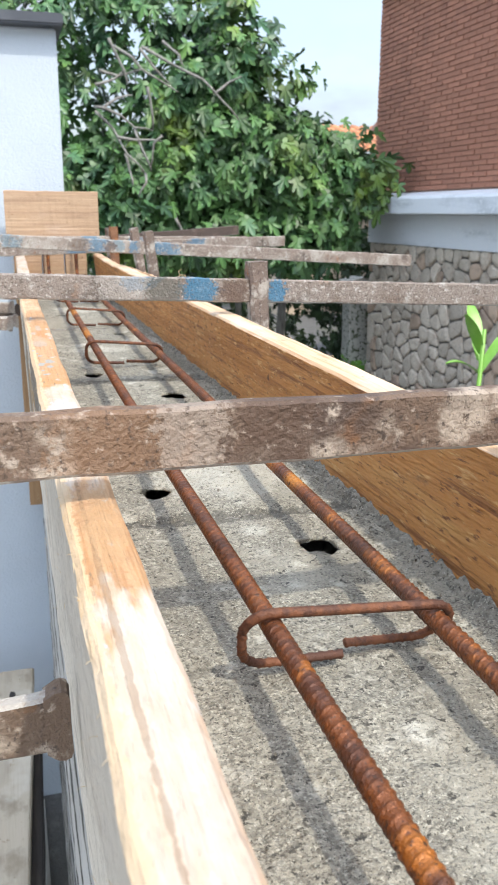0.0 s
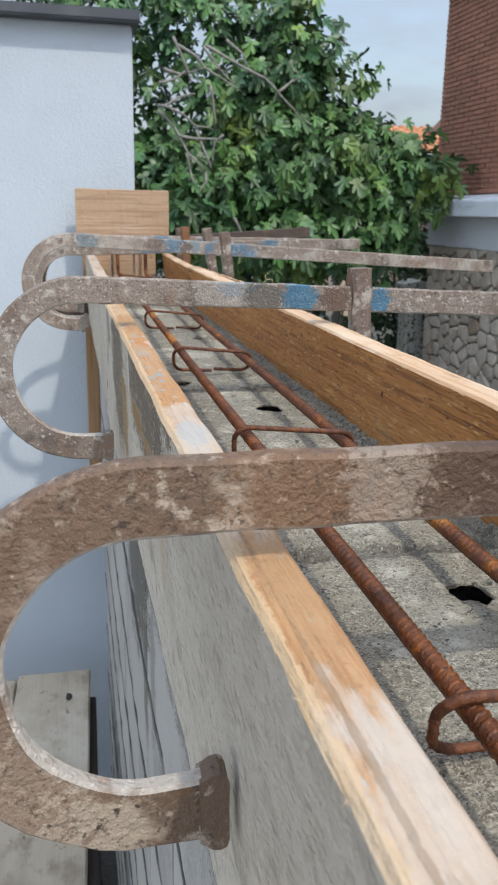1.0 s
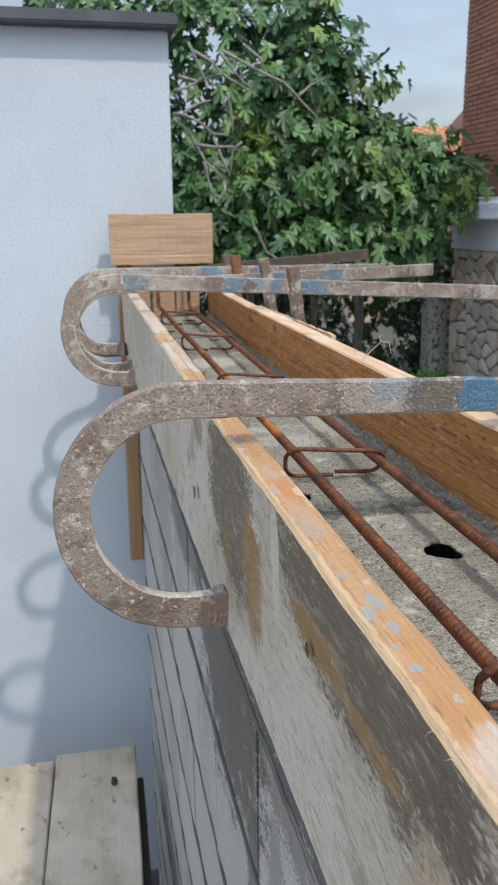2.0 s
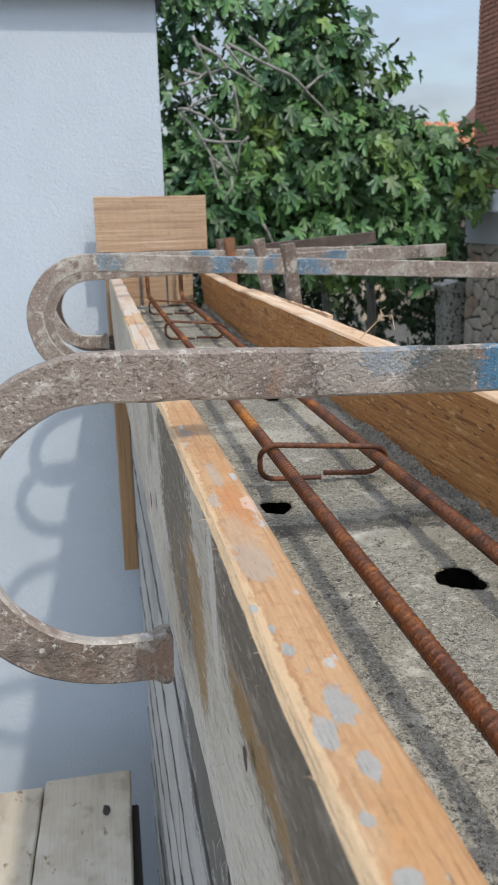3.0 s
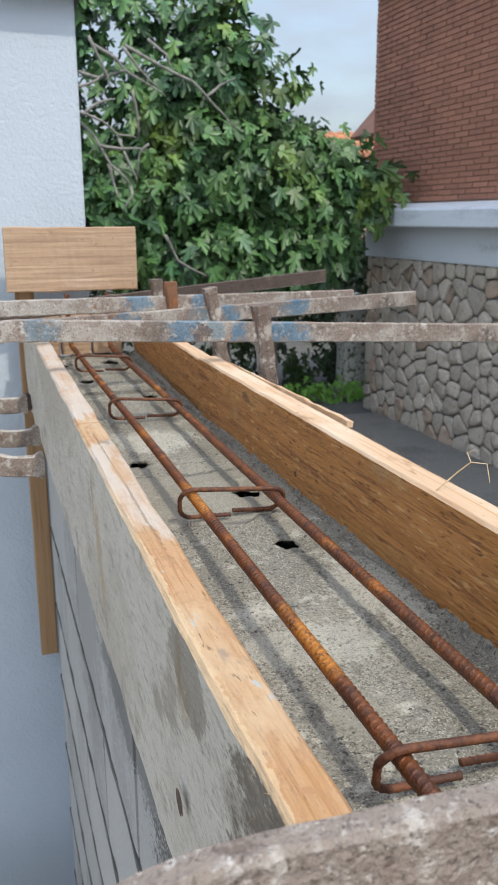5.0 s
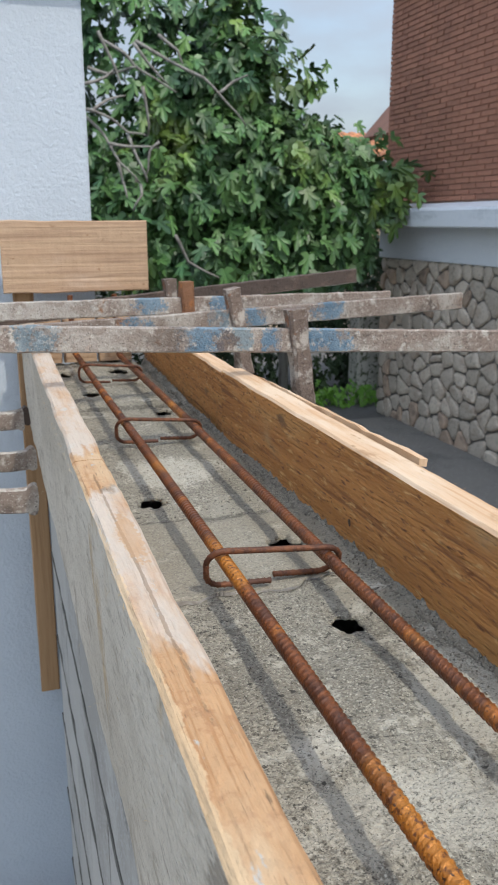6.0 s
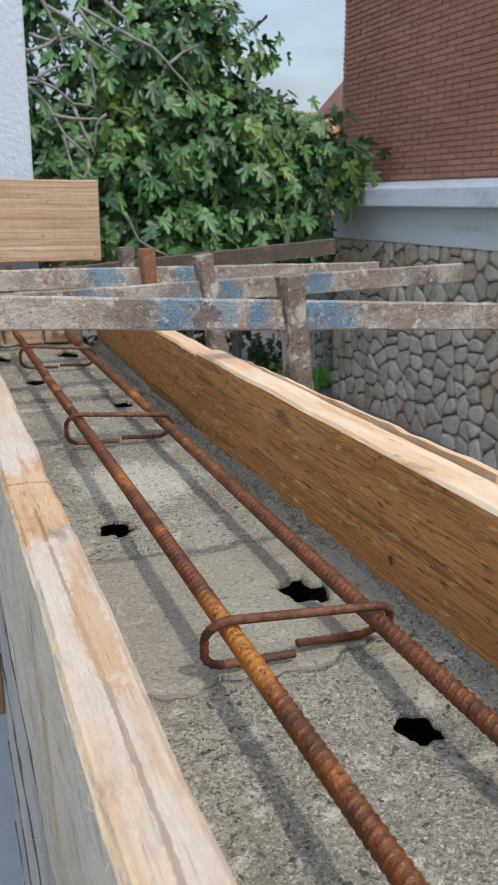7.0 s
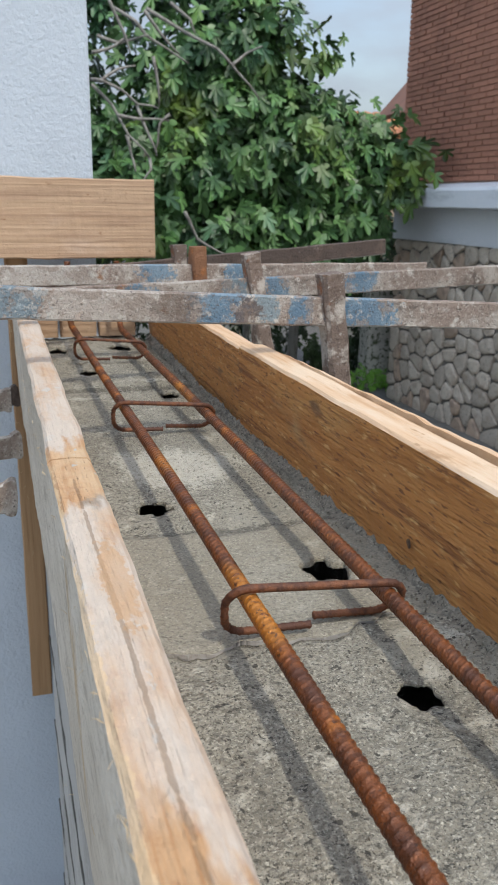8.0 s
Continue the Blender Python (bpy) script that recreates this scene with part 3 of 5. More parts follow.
# assumed ground, added as a reflector to brighten the wall's shaded side
tagged(new("yard", box_mesh("yard", -6.0, -0.12, -6.0, 2.8, GZ - 0.1, GZ - 0.002, BOUNCE_YARD, 0.01)), "assumed pale concrete yard, added to bounce light onto the wall", "yard", kind="structure")

# ---- block wall with its top course ----
WX0, WX1, WY0, WY1 = -0.0755, 0.1075, -1.3, 2.72
wall = thing("block_wall", "grey hollow concrete block wall, open cells on top", "block wall", kind="structure")
JOINTS = [-1.3, -0.76, -0.27, 0.22, 0.715, 1.200, 1.675, 1.825, 2.300, 2.72]
HOLES = [(-0.027, 0.777, 0.95), (0.054, 0.652, 0.95), (0.051, 1.107, 1.15), (-0.024, 1.253, 1.0), (0.053, 1.613, 0.75), (0.061, 1.751, 1.1), (-0.024, 1.886, 1.05),
         (0.069, 2.255, 1.0), (-0.013, 2.414, 1.1), (-0.02, 0.29, 1.0), (0.05, 0.15, 1.0), (0.060, 2.60, 1.5), (-0.045, 2.585, 1.5)]


def bow(y):
    """The wall and its boards swing aside a little towards the far end."""
    return 0.0095 * max(0.0, y - 1.35)


def block_top(y0, y1, seed, fill=False):
    """One block with rough top, broken edges and small star-shaped cells."""
    step = 0.003
    nx, ny = int((WX1 - WX0) / step), max(6, int((y1 - y0) / step))
    xs, ys = np.linspace(WX0, WX1, nx + 1), np.linspace(y0, y1, ny + 1)
    verts, faces, open_cells = [], [], []
    for y_row in ys:
        for x_col in xs:
            x, y = x_col, y_row
            near = min(y - y0, y1 - y)
            joint = y0 if y - y0 < y1 - y else y1
            wide = 0.014 if joint in (1.675, 1.825) else 0.005
            y += wide * (noise.noise((x * 28, joint * 5, 0.5)) + 0.4 * noise.noise((x * 110, joint * 5, 1.5))) * max(0.0, 1 - near / 0.045)
            z = 0.0022 * noise.noise((x * 16, y * 16, seed)) + 0.0016 * noise.noise((x * 70, y * 70, seed)) + 0.0012 * noise.noise((x * 190, y * 190, seed))
            if fill:
                z = z * 0.45 + 0.002 + 0.002 * noise.noise((x * 9, y * 9, 2))
            edge = near + 0.006 * noise.noise((x * 60, y * 40, 7))
            if edge < 0.014 and wide < 0.01:
                z -= 0.0048 * (1 - max(edge, 0) / 0.014) * (0.55 + 1.3 * noise.noise((x * 130, y * 130, 5)))
            inside = False
            for hx, hy, size in HOLES:
                if abs(x - hx) < 0.03 and abs(y - hy) < 0.04:
                    a = math.atan2((y - hy) * 0.8, x - hx)
                    r = math.hypot(x - hx, (y - hy) * 0.8)
                    rim = 0.84 * size * (0.0132 + (0.0040 * abs(math.cos(2.5 * a + hy * 7)) ** 4 if hy > 1.4 else 0.0020 * math.cos(1.5 * a + hy * 7) ** 2) + (0.0040 if hy > 1.4 else 0.0026) * noise.noise((math.cos(a) * 1.9, math.sin(a) * 1.9, hy * 11)) + 0.0014 * noise.noise((math.cos(a) * 6, math.sin(a) * 6, hy * 7)))
                    if abs(r - rim) < step * 0.62:
                        x, y = hx + rim * math.cos(a), hy + rim * math.sin(a) / 0.8
                        z -= 0.0012
                    elif r < rim:
                        inside = True
                    elif r < rim + 0.006:
                        z -= 0.0008
            open_cells.append(inside)
            verts.append((x + bow(y) * (WX1 - x) / (WX1 - WX0), y, z))
    w = nx + 1
    for j in range(ny):
        for i in range(nx):
            a = j * w + i
            quad = (a, a + 1, a + w + 1, a + w)
            if not any(open_cells[q] for q in quad):
                faces.append(quad)
    # the shell's thickness round each open cell
    edges = {}
    for q in faces:
        for e in zip(q, q[1:] + q[:1]):
            edges[e] = 1
    lower = {}
    for a, b in [e for e in edges if (e[1], e[0]) not in edges]:
        if any(math.hypot(verts[a][0] - hx, verts[a][1] - hy) < 0.03 for hx, hy, _ in HOLES):
            for q in (a, b):
                if q not in lower:
                    lower[q] = len(verts)
                    verts.append((verts[q][0], verts[q][1], -0.0035))
            faces.append((b, a, lower[a], lower[b]))
    # sides
    n0 = len(verts)
    rim = [i for i in range(w)] + [j * w + nx for j in range(1, ny + 1)] + [ny * w + i for i in range(nx - 1, -1, -1)] + [j * w for j in range(ny - 1, 0, -1)]
    for r in rim:
        x, y, z = verts[r]
        verts.append((x, y, -0.193))
    k = len(rim)
    tops = len(faces)
    for i in range(k):
        faces.append((rim[(i + 1) % k], rim[i], n0 + i, n0 + (i + 1) % k))
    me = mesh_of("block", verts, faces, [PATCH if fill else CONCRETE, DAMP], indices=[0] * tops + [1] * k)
    me.polygons.foreach_set("use_smooth", np.array([True] * tops + [False] * k))
    return me


for n, (a, b) in enumerate(zip(JOINTS, JOINTS[1:])):
    filled = abs(a - 1.675) < 0.01
    part("mortar_fill" if filled else "block", block_top(a, b, n * 3.1, filled), CONCRETE, wall, "smooth grey mortar patch" if filled else "")
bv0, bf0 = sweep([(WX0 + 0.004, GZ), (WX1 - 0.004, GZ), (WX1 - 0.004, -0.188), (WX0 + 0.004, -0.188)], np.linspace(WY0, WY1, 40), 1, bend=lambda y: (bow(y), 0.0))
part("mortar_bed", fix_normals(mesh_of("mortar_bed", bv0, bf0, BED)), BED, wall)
# damp mortar squeezed up along the foot of the board
sx, sy = np.linspace(0.084, 0.1082, 15), np.arange(-0.3, 2.685, 0.0022)
mv = []
for y in sy:
    lift = 0.008 + 0.004 * noise.noise((y * 9, 2, 0)) + 0.003 * noise.noise((y * 45, 4, 0))
    flare = 0.035 * max(0.0, y - 2.104)
    foot = 0.1010 + 0.008 * noise.noise((y * 14, 0, 0)) + 0.004 * noise.noise((y * 60, 0, 1))
    for x in sx:
        t = max(0.0, min(1.0, (x - foot) / (0.1085 - foot)))
        lump = 0.0042 * noise.noise((x * 120, y * 120, 5)) + 0.002 * noise.noise((x * 330, y * 330, 5))
        mv.append((x + flare, y, -0.004 + (lift - 0.002) * t ** 0.8 + (lump if t > 0 else -0.002) + 0.0035 * (t > 0)))
mf = [(j * 15 + i, j * 15 + i + 1, j * 15 + i + 16, j * 15 + i + 15) for j in range(len(sy) - 1) for i in range(14)]
part("mortar_seam", mesh_of("mortar_seam", mv, mf, MORTAR, smooth=True), MORTAR, wall, "dark damp mortar squeezed along the board")
jv, jf = sweep([(WX0 - 0.0012, -0.0012), (WX0 + 0.02, -0.0012), (WX0 + 0.02, 0.008), (WX0 - 0.0012, 0.008)], np.linspace(WY0, WY1, 120), 1, 0.0014, 30, 8, bend=lambda y: (bow(y), 0.0))
joint_strip = fix_normals(mesh_of("mortar_joint", jv, jf, BED))
for c in range(9):
    part("mortar_joint", joint_strip, BED, wall).location = (0, 0, -0.2005 - 0.178 * c)
SHARED = {}
for c in range(9):
    z1 = -0.2 - 0.178 * c
    y = WY0 - (0.25 if c % 2 else 0.0)
    while y < WY1 - 0.01:
        a, b = max(y, WY0) + 0.004, min(y + 0.5, WY1) - 0.004
        key = (round(b - a, 3), c % 2)
        if b - a > 0.03:
            if key not in SHARED:
                L = b - a
                v, f = sweep(rounded(WX0, WX1, -0.171, 0.0, 0.004), np.linspace(0, L, 24), 1, 0.0016, 22, c)
                SHARED[key] = mesh_of("block", v, f, BLOCK_FACE)
            ob = part("block", SHARED[key], BLOCK_FACE, wall)
            ob.location = (bow(a), a, z1)
            ob.rotation_euler = (0, 0, -0.0095 if a > 1.2 else 0.0)
        y += 0.5


# ---- form boards ----
def board(name, x0, x1, y0, y1, z0, z1, top, inner, outer, label, seed, inner_right=True, jitter=0.0016, lean=0.0, swing=0.0, swing_from=1.35):
    """A long sawn board with worn corners: narrow top, inner and outer faces of different looks."""
    zs = np.linspace(z0, z1, 6)[1:-1]
    c = 0.0022
    sec = [(x0 + c, z0), (x1 - c, z0), (x1, z0 + c), *[(x1, z) for z in zs], (x1, z1 - c), (x1 - c, z1), ((x0 + x1) / 2, z1 + 0.0006), (x0 + c, z1), (x0, z1 - c), *[(x0, z) for z in zs[::-1]], (x0, z0 + c)]
    sec = [(u + lean * (z1 - v), v) for u, v in sec]
    st = np.linspace(y0, y1, int((y1 - y0) / 0.012) + 2)
    v, f = sweep(sec, st, 1, jitter, 14, seed, bend=lambda y: (swing * max(0.0, y - swing_from), 0.0))
    k = len(sec)
    idx = []
    for i in range(len(st) - 1):
        for j in range(k):
            (ua, va), (ub, vb) = sec[j], sec[(j + 1) % k]
            if va > z1 - c * 1.5 and vb > z1 - c * 1.5 and abs(ub - ua) > 1e-5:
                idx.append(0)
            elif (ua + ub) / 2 > (x0 + x1) / 2:
                idx.append(1 if inner_right else 2)
            else:
                idx.append(2 if inner_right else 1)
    idx += [0, 0]
    me = mesh_of(name, v, f, [top, inner, outer], indices=idx)
    ob = new(name, fix_normals(me))
    BOARDS.append(ob)
    return tagged(ob, label, "form board", "form boards on the wall")


BOARDS = []
board("form_board", -0.1065, -0.083, -1.2, 1.757, -0.102, 0.0828, WOOD_TOP, WOOD_FACE, WOOD_GREY, "pine form board, outer face grey with cement, bare sawn top edge", 1.0, lean=0.027, swing=0.0095)
board("form_board", -0.1065, -0.083, 1.7576, 2.715, -0.102, 0.0834, WOOD_TOP, WOOD_FACE, WOOD_GREY, "shorter pine form board with whitish worn top edge", 1.0, lean=0.027, swing=0.0095)
board("form_board", 0.1085, 0.1355, -1.2, 2.10, -0.10, 0.083, WOOD_PALE, WOOD_FACE, WOOD_GREY, "orange-brown rough-sawn form board with split top edge", 3.0, inner_right=False, jitter=0.0009)
board("form_board", 0.1085, 0.1320, 2.104, 2.715, -0.10, 0.080, WOOD_PALE, WOOD_FACE, WOOD_GREY, "short orange-brown form board at the wall's end", 4.0, inner_right=False, lean=0.09, swing=0.028, swing_from=2.104)


# ---- reinforcing bars ----
def ribbed(points, radius, rib, pitch, name, material, sides=12):
    """A ribbed steel bar along a smooth line of points."""
    P = [Vector(p) for p in points]
    fine, acc = [], 0.0
    for a, b in zip(P, P[1:]):
        n = max(1, int((b - a).length / (pitch / 11)))
        for i in range(n):
            fine.append(a.lerp(b, i / n))
    fine.append(P[-1])
    verts, faces = [], []
    ref = Vector((1, 0, 0.01)) if abs((P[1] - P[0]).normalized().x) < 0.9 else Vector((0, 1, 0))
    dist = 0.0
    for i, p in enumerate(fine):
        d = (fine[min(i + 1, len(fine) - 1)] - fine[max(i - 1, 0)]).normalized()
        ref = (ref - d * ref.dot(d)).normalized()
        up = d.cross(ref)
        if i:
            dist += (p - fine[i - 1]).length
        for j in range(sides):
            t = 2 * math.pi * j / sides
            s = abs(math.sin(t))
            ph = dist / pitch + 0.30 * math.cos(t) * (1 if math.sin(t) > 0 else -1)
            r = radius + rib * s ** 0.5 * max(0.0, math.cos(2 * math.pi * ph)) ** 3.5 + (rib * 0.6 if s < 0.2 else 0)
            verts.append(p + (ref * math.cos(t) + up * math.sin(t)) * r)
    for i in range(len(fine) - 1):
        for j in range(sides):
            b = (j + 1) % sides
            faces.append((i * sides + j, i * sides + b, (i + 1) * sides + b, (i + 1) * sides + j))
    faces.append(tuple(range(sides))[::-1])
    faces.append(tuple((len(fine) - 1) * sides + j for j in range(sides)))
    return mesh_of(name, verts, faces, material, smooth=True)


def bar_x(x, y):
    return x + 0.0087 * (y - 0.49)


def rebar_line(x, zc, seed):
    pts = []
    for y in np.linspace(-1.1, 2.62, 60):
        pts.append((bar_x(x, y) + 0.0020 * noise.noise((y * 1.4, seed, 0)), y, zc + 0.0015 * noise.noise((y * 1.7, 0, seed))))
    return pts


def rebar_hook(x, zc):
    x1 = bar_x(x, 2.62)
    pts = [(x1, 2.619, zc)]
    for a in np.linspace(0.15, 1.5, 7):
        pts.append((x1, 2.62 + 0.035 * math.sin(a), zc + 0.035 * (1 - math.cos(a))))
    return pts + [(x1, 2.657, 0.128)]


for x, z, s in ((-0.0250, 0.0305, 1.0), (0.0525, 0.0235, 2.0)):
    bar = thing("rebar", "long rusty ribbed steel reinforcing bar, hooked up at its end", "rebar", "reinforcing bars")
    part("shaft", ribbed(rebar_line(x, z, s), 0.0043, 0.0008, 0.0050, "shaft", RUST, 14), RUST, bar)
    part("hooked_end", ribbed(rebar_hook(x, z), 0.0043, 0.0008, 0.0050, "hooked_end", RUST, 12), RUST, bar)

STIRRUPS = [0.08, 0.496, 0.876, 1.271, 1.661, 2.066, 2.45]


def stirrup_points(lean):
    """An open rounded rectangle round both bars, its ends meeting under the middle."""
    xl, xr, zt, zb, r = -0.0375, 0.0608, 0.0345, 0.0065, 0.0118
    pts = [(0.0112, zb)]

    def arc(cx, cz, a0, a1):
        return [(cx + r * math.cos(a), cz + r * math.sin(a)) for a in np.linspace(a0, a1, 8)]
    pts += arc(xl + r, zb + r, -math.pi / 2, -math.pi)
    pts += arc(xl + r, zt - r, math.pi, math.pi / 2)
    pts += arc(xr - r, zt - r, math.pi / 2, 0)
    pts += arc(xr - r, zb + r, 0, -math.pi / 2)
    pts.append((0.0158, zb + 0.001))
    out = []
    for i, (x, z) in enumerate(pts):
        fr = i / (len(pts) - 1)
        tip = 0.0045 * (0.0137 - x) / 0.05 if z > 0.02 else 0.002 * (0.0137 - x) / 0.05
        out.append((x, 0.004 + lean * (zt - z) / 0.028 + (0.008 * (fr - 0.5) if z < 0.02 else 0), z + tip))
    return out


stirrup_mesh = ribbed(stirrup_points(0.016), 0.0020, 0.00055, 0.0048, "stirrup", RUST_DARK, 8)
for i, y in enumerate(STIRRUPS):
    ob = tagged(new("stirrup", stirrup_mesh), "thin rusty stirrup bent round the two bars", "stirrup", "stirrups on the bars")
    ob.matrix_world = pose(0.0015 + 0.0087 * (y - 0.49), y, 0, 0, 0, (0, 1.5, 0.5, 0.3, 0.3, 0.5, 1.0)[i])


# ---- clamps ----
def clamp(y, x_end, zc, yaw, tilt, peg_x, hoop=0.083, cx=-0.141, label="", peg_lean=3.0, seed=0.0, peg_h=(0.05, 0.062), steel=None, jaw_steel=None):
    """A mason's clamp: flat bar with a hook loop at one end and a sliding jaw on the other side."""
    hgt, thk = 0.0270, 0.0095
    root = thing("mason_clamp", label, "clamp", "clamps over the form boards", at=(0, y, zc))
    root.rotation_euler = (0, radians(tilt), radians(yaw))
    line = [(x, 0.0) for x in np.linspace(x_end, cx, max(12, int((x_end - cx) / 0.012)))]
    line += [(cx + hoop * math.cos(a), -hoop + hoop * math.sin(a)) for a in np.linspace(math.pi / 2, 1.5 * math.pi, 26)[1:]]
    line += [(-0.122, -2 * hoop), (-0.1145, -2 * hoop + 0.001)]
    verts, faces, idx = [], [], []
    k = 8
    for i, (x, z) in enumerate(line):
        x0, z0 = line[max(i - 1, 0)]
        x1, z1 = line[min(i + 1, len(line) - 1)]
        d = Vector((x1 - x0, 0, z1 - z0)).normalized()
        nrm = Vector((-d.z, 0, d.x))
        h, t, c = hgt / 2, thk / 2, 0.0016
        for a, b in ((h - c, -t), (h, -t + c), (h, t - c), (h - c, t), (-h + c, t), (-h, t - c), (-h, -t + c), (-h + c, -t)):
            p = Vector((x, 0, z)) + nrm * a + Vector((0, b, 0))
            w = wob((p.x, p.y + seed, p.z), 45, seed)
            verts.append(p + Vector(w) * 0.0010)
        if i < len(line) - 1:
            for j in range(k):
                faces.append((i * k + j, i * k + (j + 1) % k, (i + 1) * k + (j + 1) % k, (i + 1) * k + j))
                idx.append(1 if j in (0, 1, 2) else 0)
    faces += [tuple(range(k)), tuple((len(line) - 1) * k + j for j in range(k))]
    idx += [0, 0]
    me = fix_normals(mesh_of("clamp_bar", verts, faces, [steel or CLAMP, CRUST], indices=idx))
    part("clamp_bar", me, CLAMP, root)
    # foot pressed on the board
    v, f = sweep([(-0.0045, -0.0130), (-0.0025, -0.0142), (0.0002, -0.0160), (0.0030, -0.0165), (0.0056, -0.0155), (0.0066, -0.0125), (0.0070, 0.0), (0.0066, 0.0125), (0.0056, 0.0155), (0.0030, 0.0165), (0.0002, 0.0160), (-0.0025, 0.0142), (-0.0045, 0.0130)], [-0.0062, -0.0054, -0.003, 0.003, 0.0054, 0.0062], 1, 0.0011, 70, seed)
    v = [(p[0] - 0.1140, p[1], p[2] - 2 * hoop + 0.001) for p in v]
    part("foot", fix_normals(mesh_of("foot", v, f, steel or CLAMP)), PEG, root, "forged clamp foot pressed on the board")
    # sliding jaw
    up, down = peg_h
    sec = rounded(-0.0105, 0.0105, -0.0115, 0.0115, 0.003)
    v, f = sweep(sec, np.linspace(-hgt / 2 - down, hgt / 2 + up * 0.4, 22), 2, 0.0022, 36, seed + 2)
    jaw = part("sliding_jaw", fix_normals(mesh_of("sliding_jaw", v, f, jaw_steel or PEG)), PEG, root, "rusty sliding jaw wedged behind the board")
    jaw.location = (peg_x, 0, 0)
    jaw.rotation_euler = (0, radians(-peg_lean - tilt), 0)
    return root


clamp(0.530, 0.62, 0.108, 0.0, 0.0, 0.31, hoop=0.0625, cx=-0.137, label="steel clamp crusted with cement, brown rust, bridging both boards", seed=1.0, steel=CLAMP_BROWN)
clamp(1.1370, 0.60, 0.1165, 1.0, 2.2, 0.158, hoop=0.0825, label="steel clamp with whitish cement and blue paint by its jaw", seed=2.0, steel=CLAMP_PALE)
clamp(2.0305, 0.82, 0.1324, 2.4, 3.1, 0.1815, hoop=0.085, cx=-0.137, label="grey-brown steel clamp with blue paint spots along its bar", seed=3.0, peg_lean=7.0, peg_h=(0.056, 0.07))
clamp(2.2914, 0.605, 0.1122, 7.9, -1.2, 0.196, label="rusty steel clamp set askew with a blue patch beyond its jaw", seed=4.0, peg_lean=10.0, peg_h=(0.076, 0.07))
clamp(2.4572, 0.527, 0.1233, 3.4, 0.3, 0.157, label="steel clamp with orange rust and blue patches", seed=5.0, peg_lean=1.0, jaw_steel=PEG_ORANGE, peg_h=(0.061, 0.062))
clamp(2.5879, 0.575, 0.1103, 11.9, -3.6, 0.169, label="dark brown steel clamp set askew by the end board", seed=6.0, steel=CLAMP_DARK)

# ---- end boards ----
v, f = sweep(rounded(2.725, 2.749, 0.127, 0.2535, 0.002), np.linspace(-0.115, 0.1465, 16), 0, 0.0022, 16, 3)
tagged(new("end_board", fix_normals(mesh_of("end_board", v, f, WOOD_END))), "pale pine board nailed upright across the form's end", "end board")
for k, (a, b, z0, z1) in enumerate(((-0.076, -0.022, 0.004, 0.108), (-0.018, 0.040, 0.004, 0.11), (0.044, 0.104, 0.004, 0.106))):
    v, f = sweep(rounded(a, b, 2.690, 2.712, 0.002), np.linspace(z0, z1, 6), 2, 0.0012, 16, k + 5)
    tagged(new("stop_plank", fix_normals(mesh_of("stop_plank", v, f, WOOD_END))), "short pine stop plank closing the form's end", "plank", "stop planks")
v, f = sweep(rounded(-0.099, -0.062, 2.750, 2.772, 0.002), np.linspace(-0.69, 0.132, 20), 2, 0.0015, 10, 9)
tagged(new("upright_batten", fix_normals(mesh_of("upright_batten", v, f, WOOD_STRIP))), "brown upright timber batten at the wall's end", "batten")

# ---- white building ----
white = thing("white_building", "white rendered building with dark metal roof edge", "building")
part("wall", box_mesh("wall", -6.0, 0.059, 2.818, 6.5, GZ - 0.1, 0.695, RENDER_WHITE, 0.004), RENDER_WHITE, white)
part("roof_edge", box_mesh("roof_edge", -6.05, 0.077, 2.765, 6.55, 0.695, 0.725, COPING, 0.004), COPING, white, "dark grey metal roof edge")

# ---- scaffold planks ----
PLANKS = []
for k, (a, b) in enumerate(((-0.124, -0.331), (-0.335, -0.545), (-0.550, -0.760))):
    v, f = sweep(rounded(b, a, -1.165, -1.12, 0.004), np.linspace(-1.5, 2.51 - 0.02 * k, 40), 1, 0.002, 6, k, bend=lambda y: (0.045 * (y - 2.51), 0.0))
    PLANKS.append(new("scaffold_plank", fix_normals(mesh_of("scaffold_plank", v, f, PLANK))))
    tagged(PLANKS[-1], "weathered pale scaffold plank laid beside the wall", "plank", "scaffold planks")
for y in (-1.2, 0.6, 2.3):
    tr = thing("trestle", "dark steel trestle carrying the planks", "trestle", "trestles")
    part("crossbar", box_mesh("crossbar", -0.80, -0.31, y - 0.03, y + 0.03, -1.225, -1.168, DARK_METAL, 0.006), DARK_METAL, tr)
    for x in (-0.76, -0.36):
        v, f = tube([(x, y, GZ - 0.02), (x, y, -1.2)], [0.018, 0.018], 10)
        part("leg", mesh_of("leg", v, f, DARK_METAL, smooth=True), DARK_METAL, tr)

v, f = sweep(rounded(-0.150, -0.112, -1.262, -1.168, 0.004), np.linspace(-1.45, 2.44, 30), 1, 0.003, 8, 5, bend=lambda y: (0.03 * (y - 2.44), 0.0))
tagged(new("ledger_beam", fix_normals(mesh_of("ledger_beam", v, f, DARK_TIMBER))), "dark weathered timber running under the plank's edge", "beam")

# ---- brick and stone house ----
HX, HY = 3.98, 9.34
house = thing("brick_house", "red brick house on a field-stone base with pale cornice", "house")
part("wall", box_mesh("wall", HX + 0.01, HX + 6, -6, HY - 0.02, GZ - 0.1, 2.46, BRICK_JOINT), BRICK_JOINT, house)
part("base_wall", box_mesh("base_wall", HX + 0.005, HX + 5.9, -6.0, HY - 0.01, GZ - 0.1, -0.12, STONE_JOINT), STONE_JOINT, house)
part("band", box_mesh("band", HX - 0.035, HX + 6.02, -6.1, HY + 0.035, -0.125, 0.185, CORNICE, 0.006), CORNICE, house, "pale painted band over the stones")
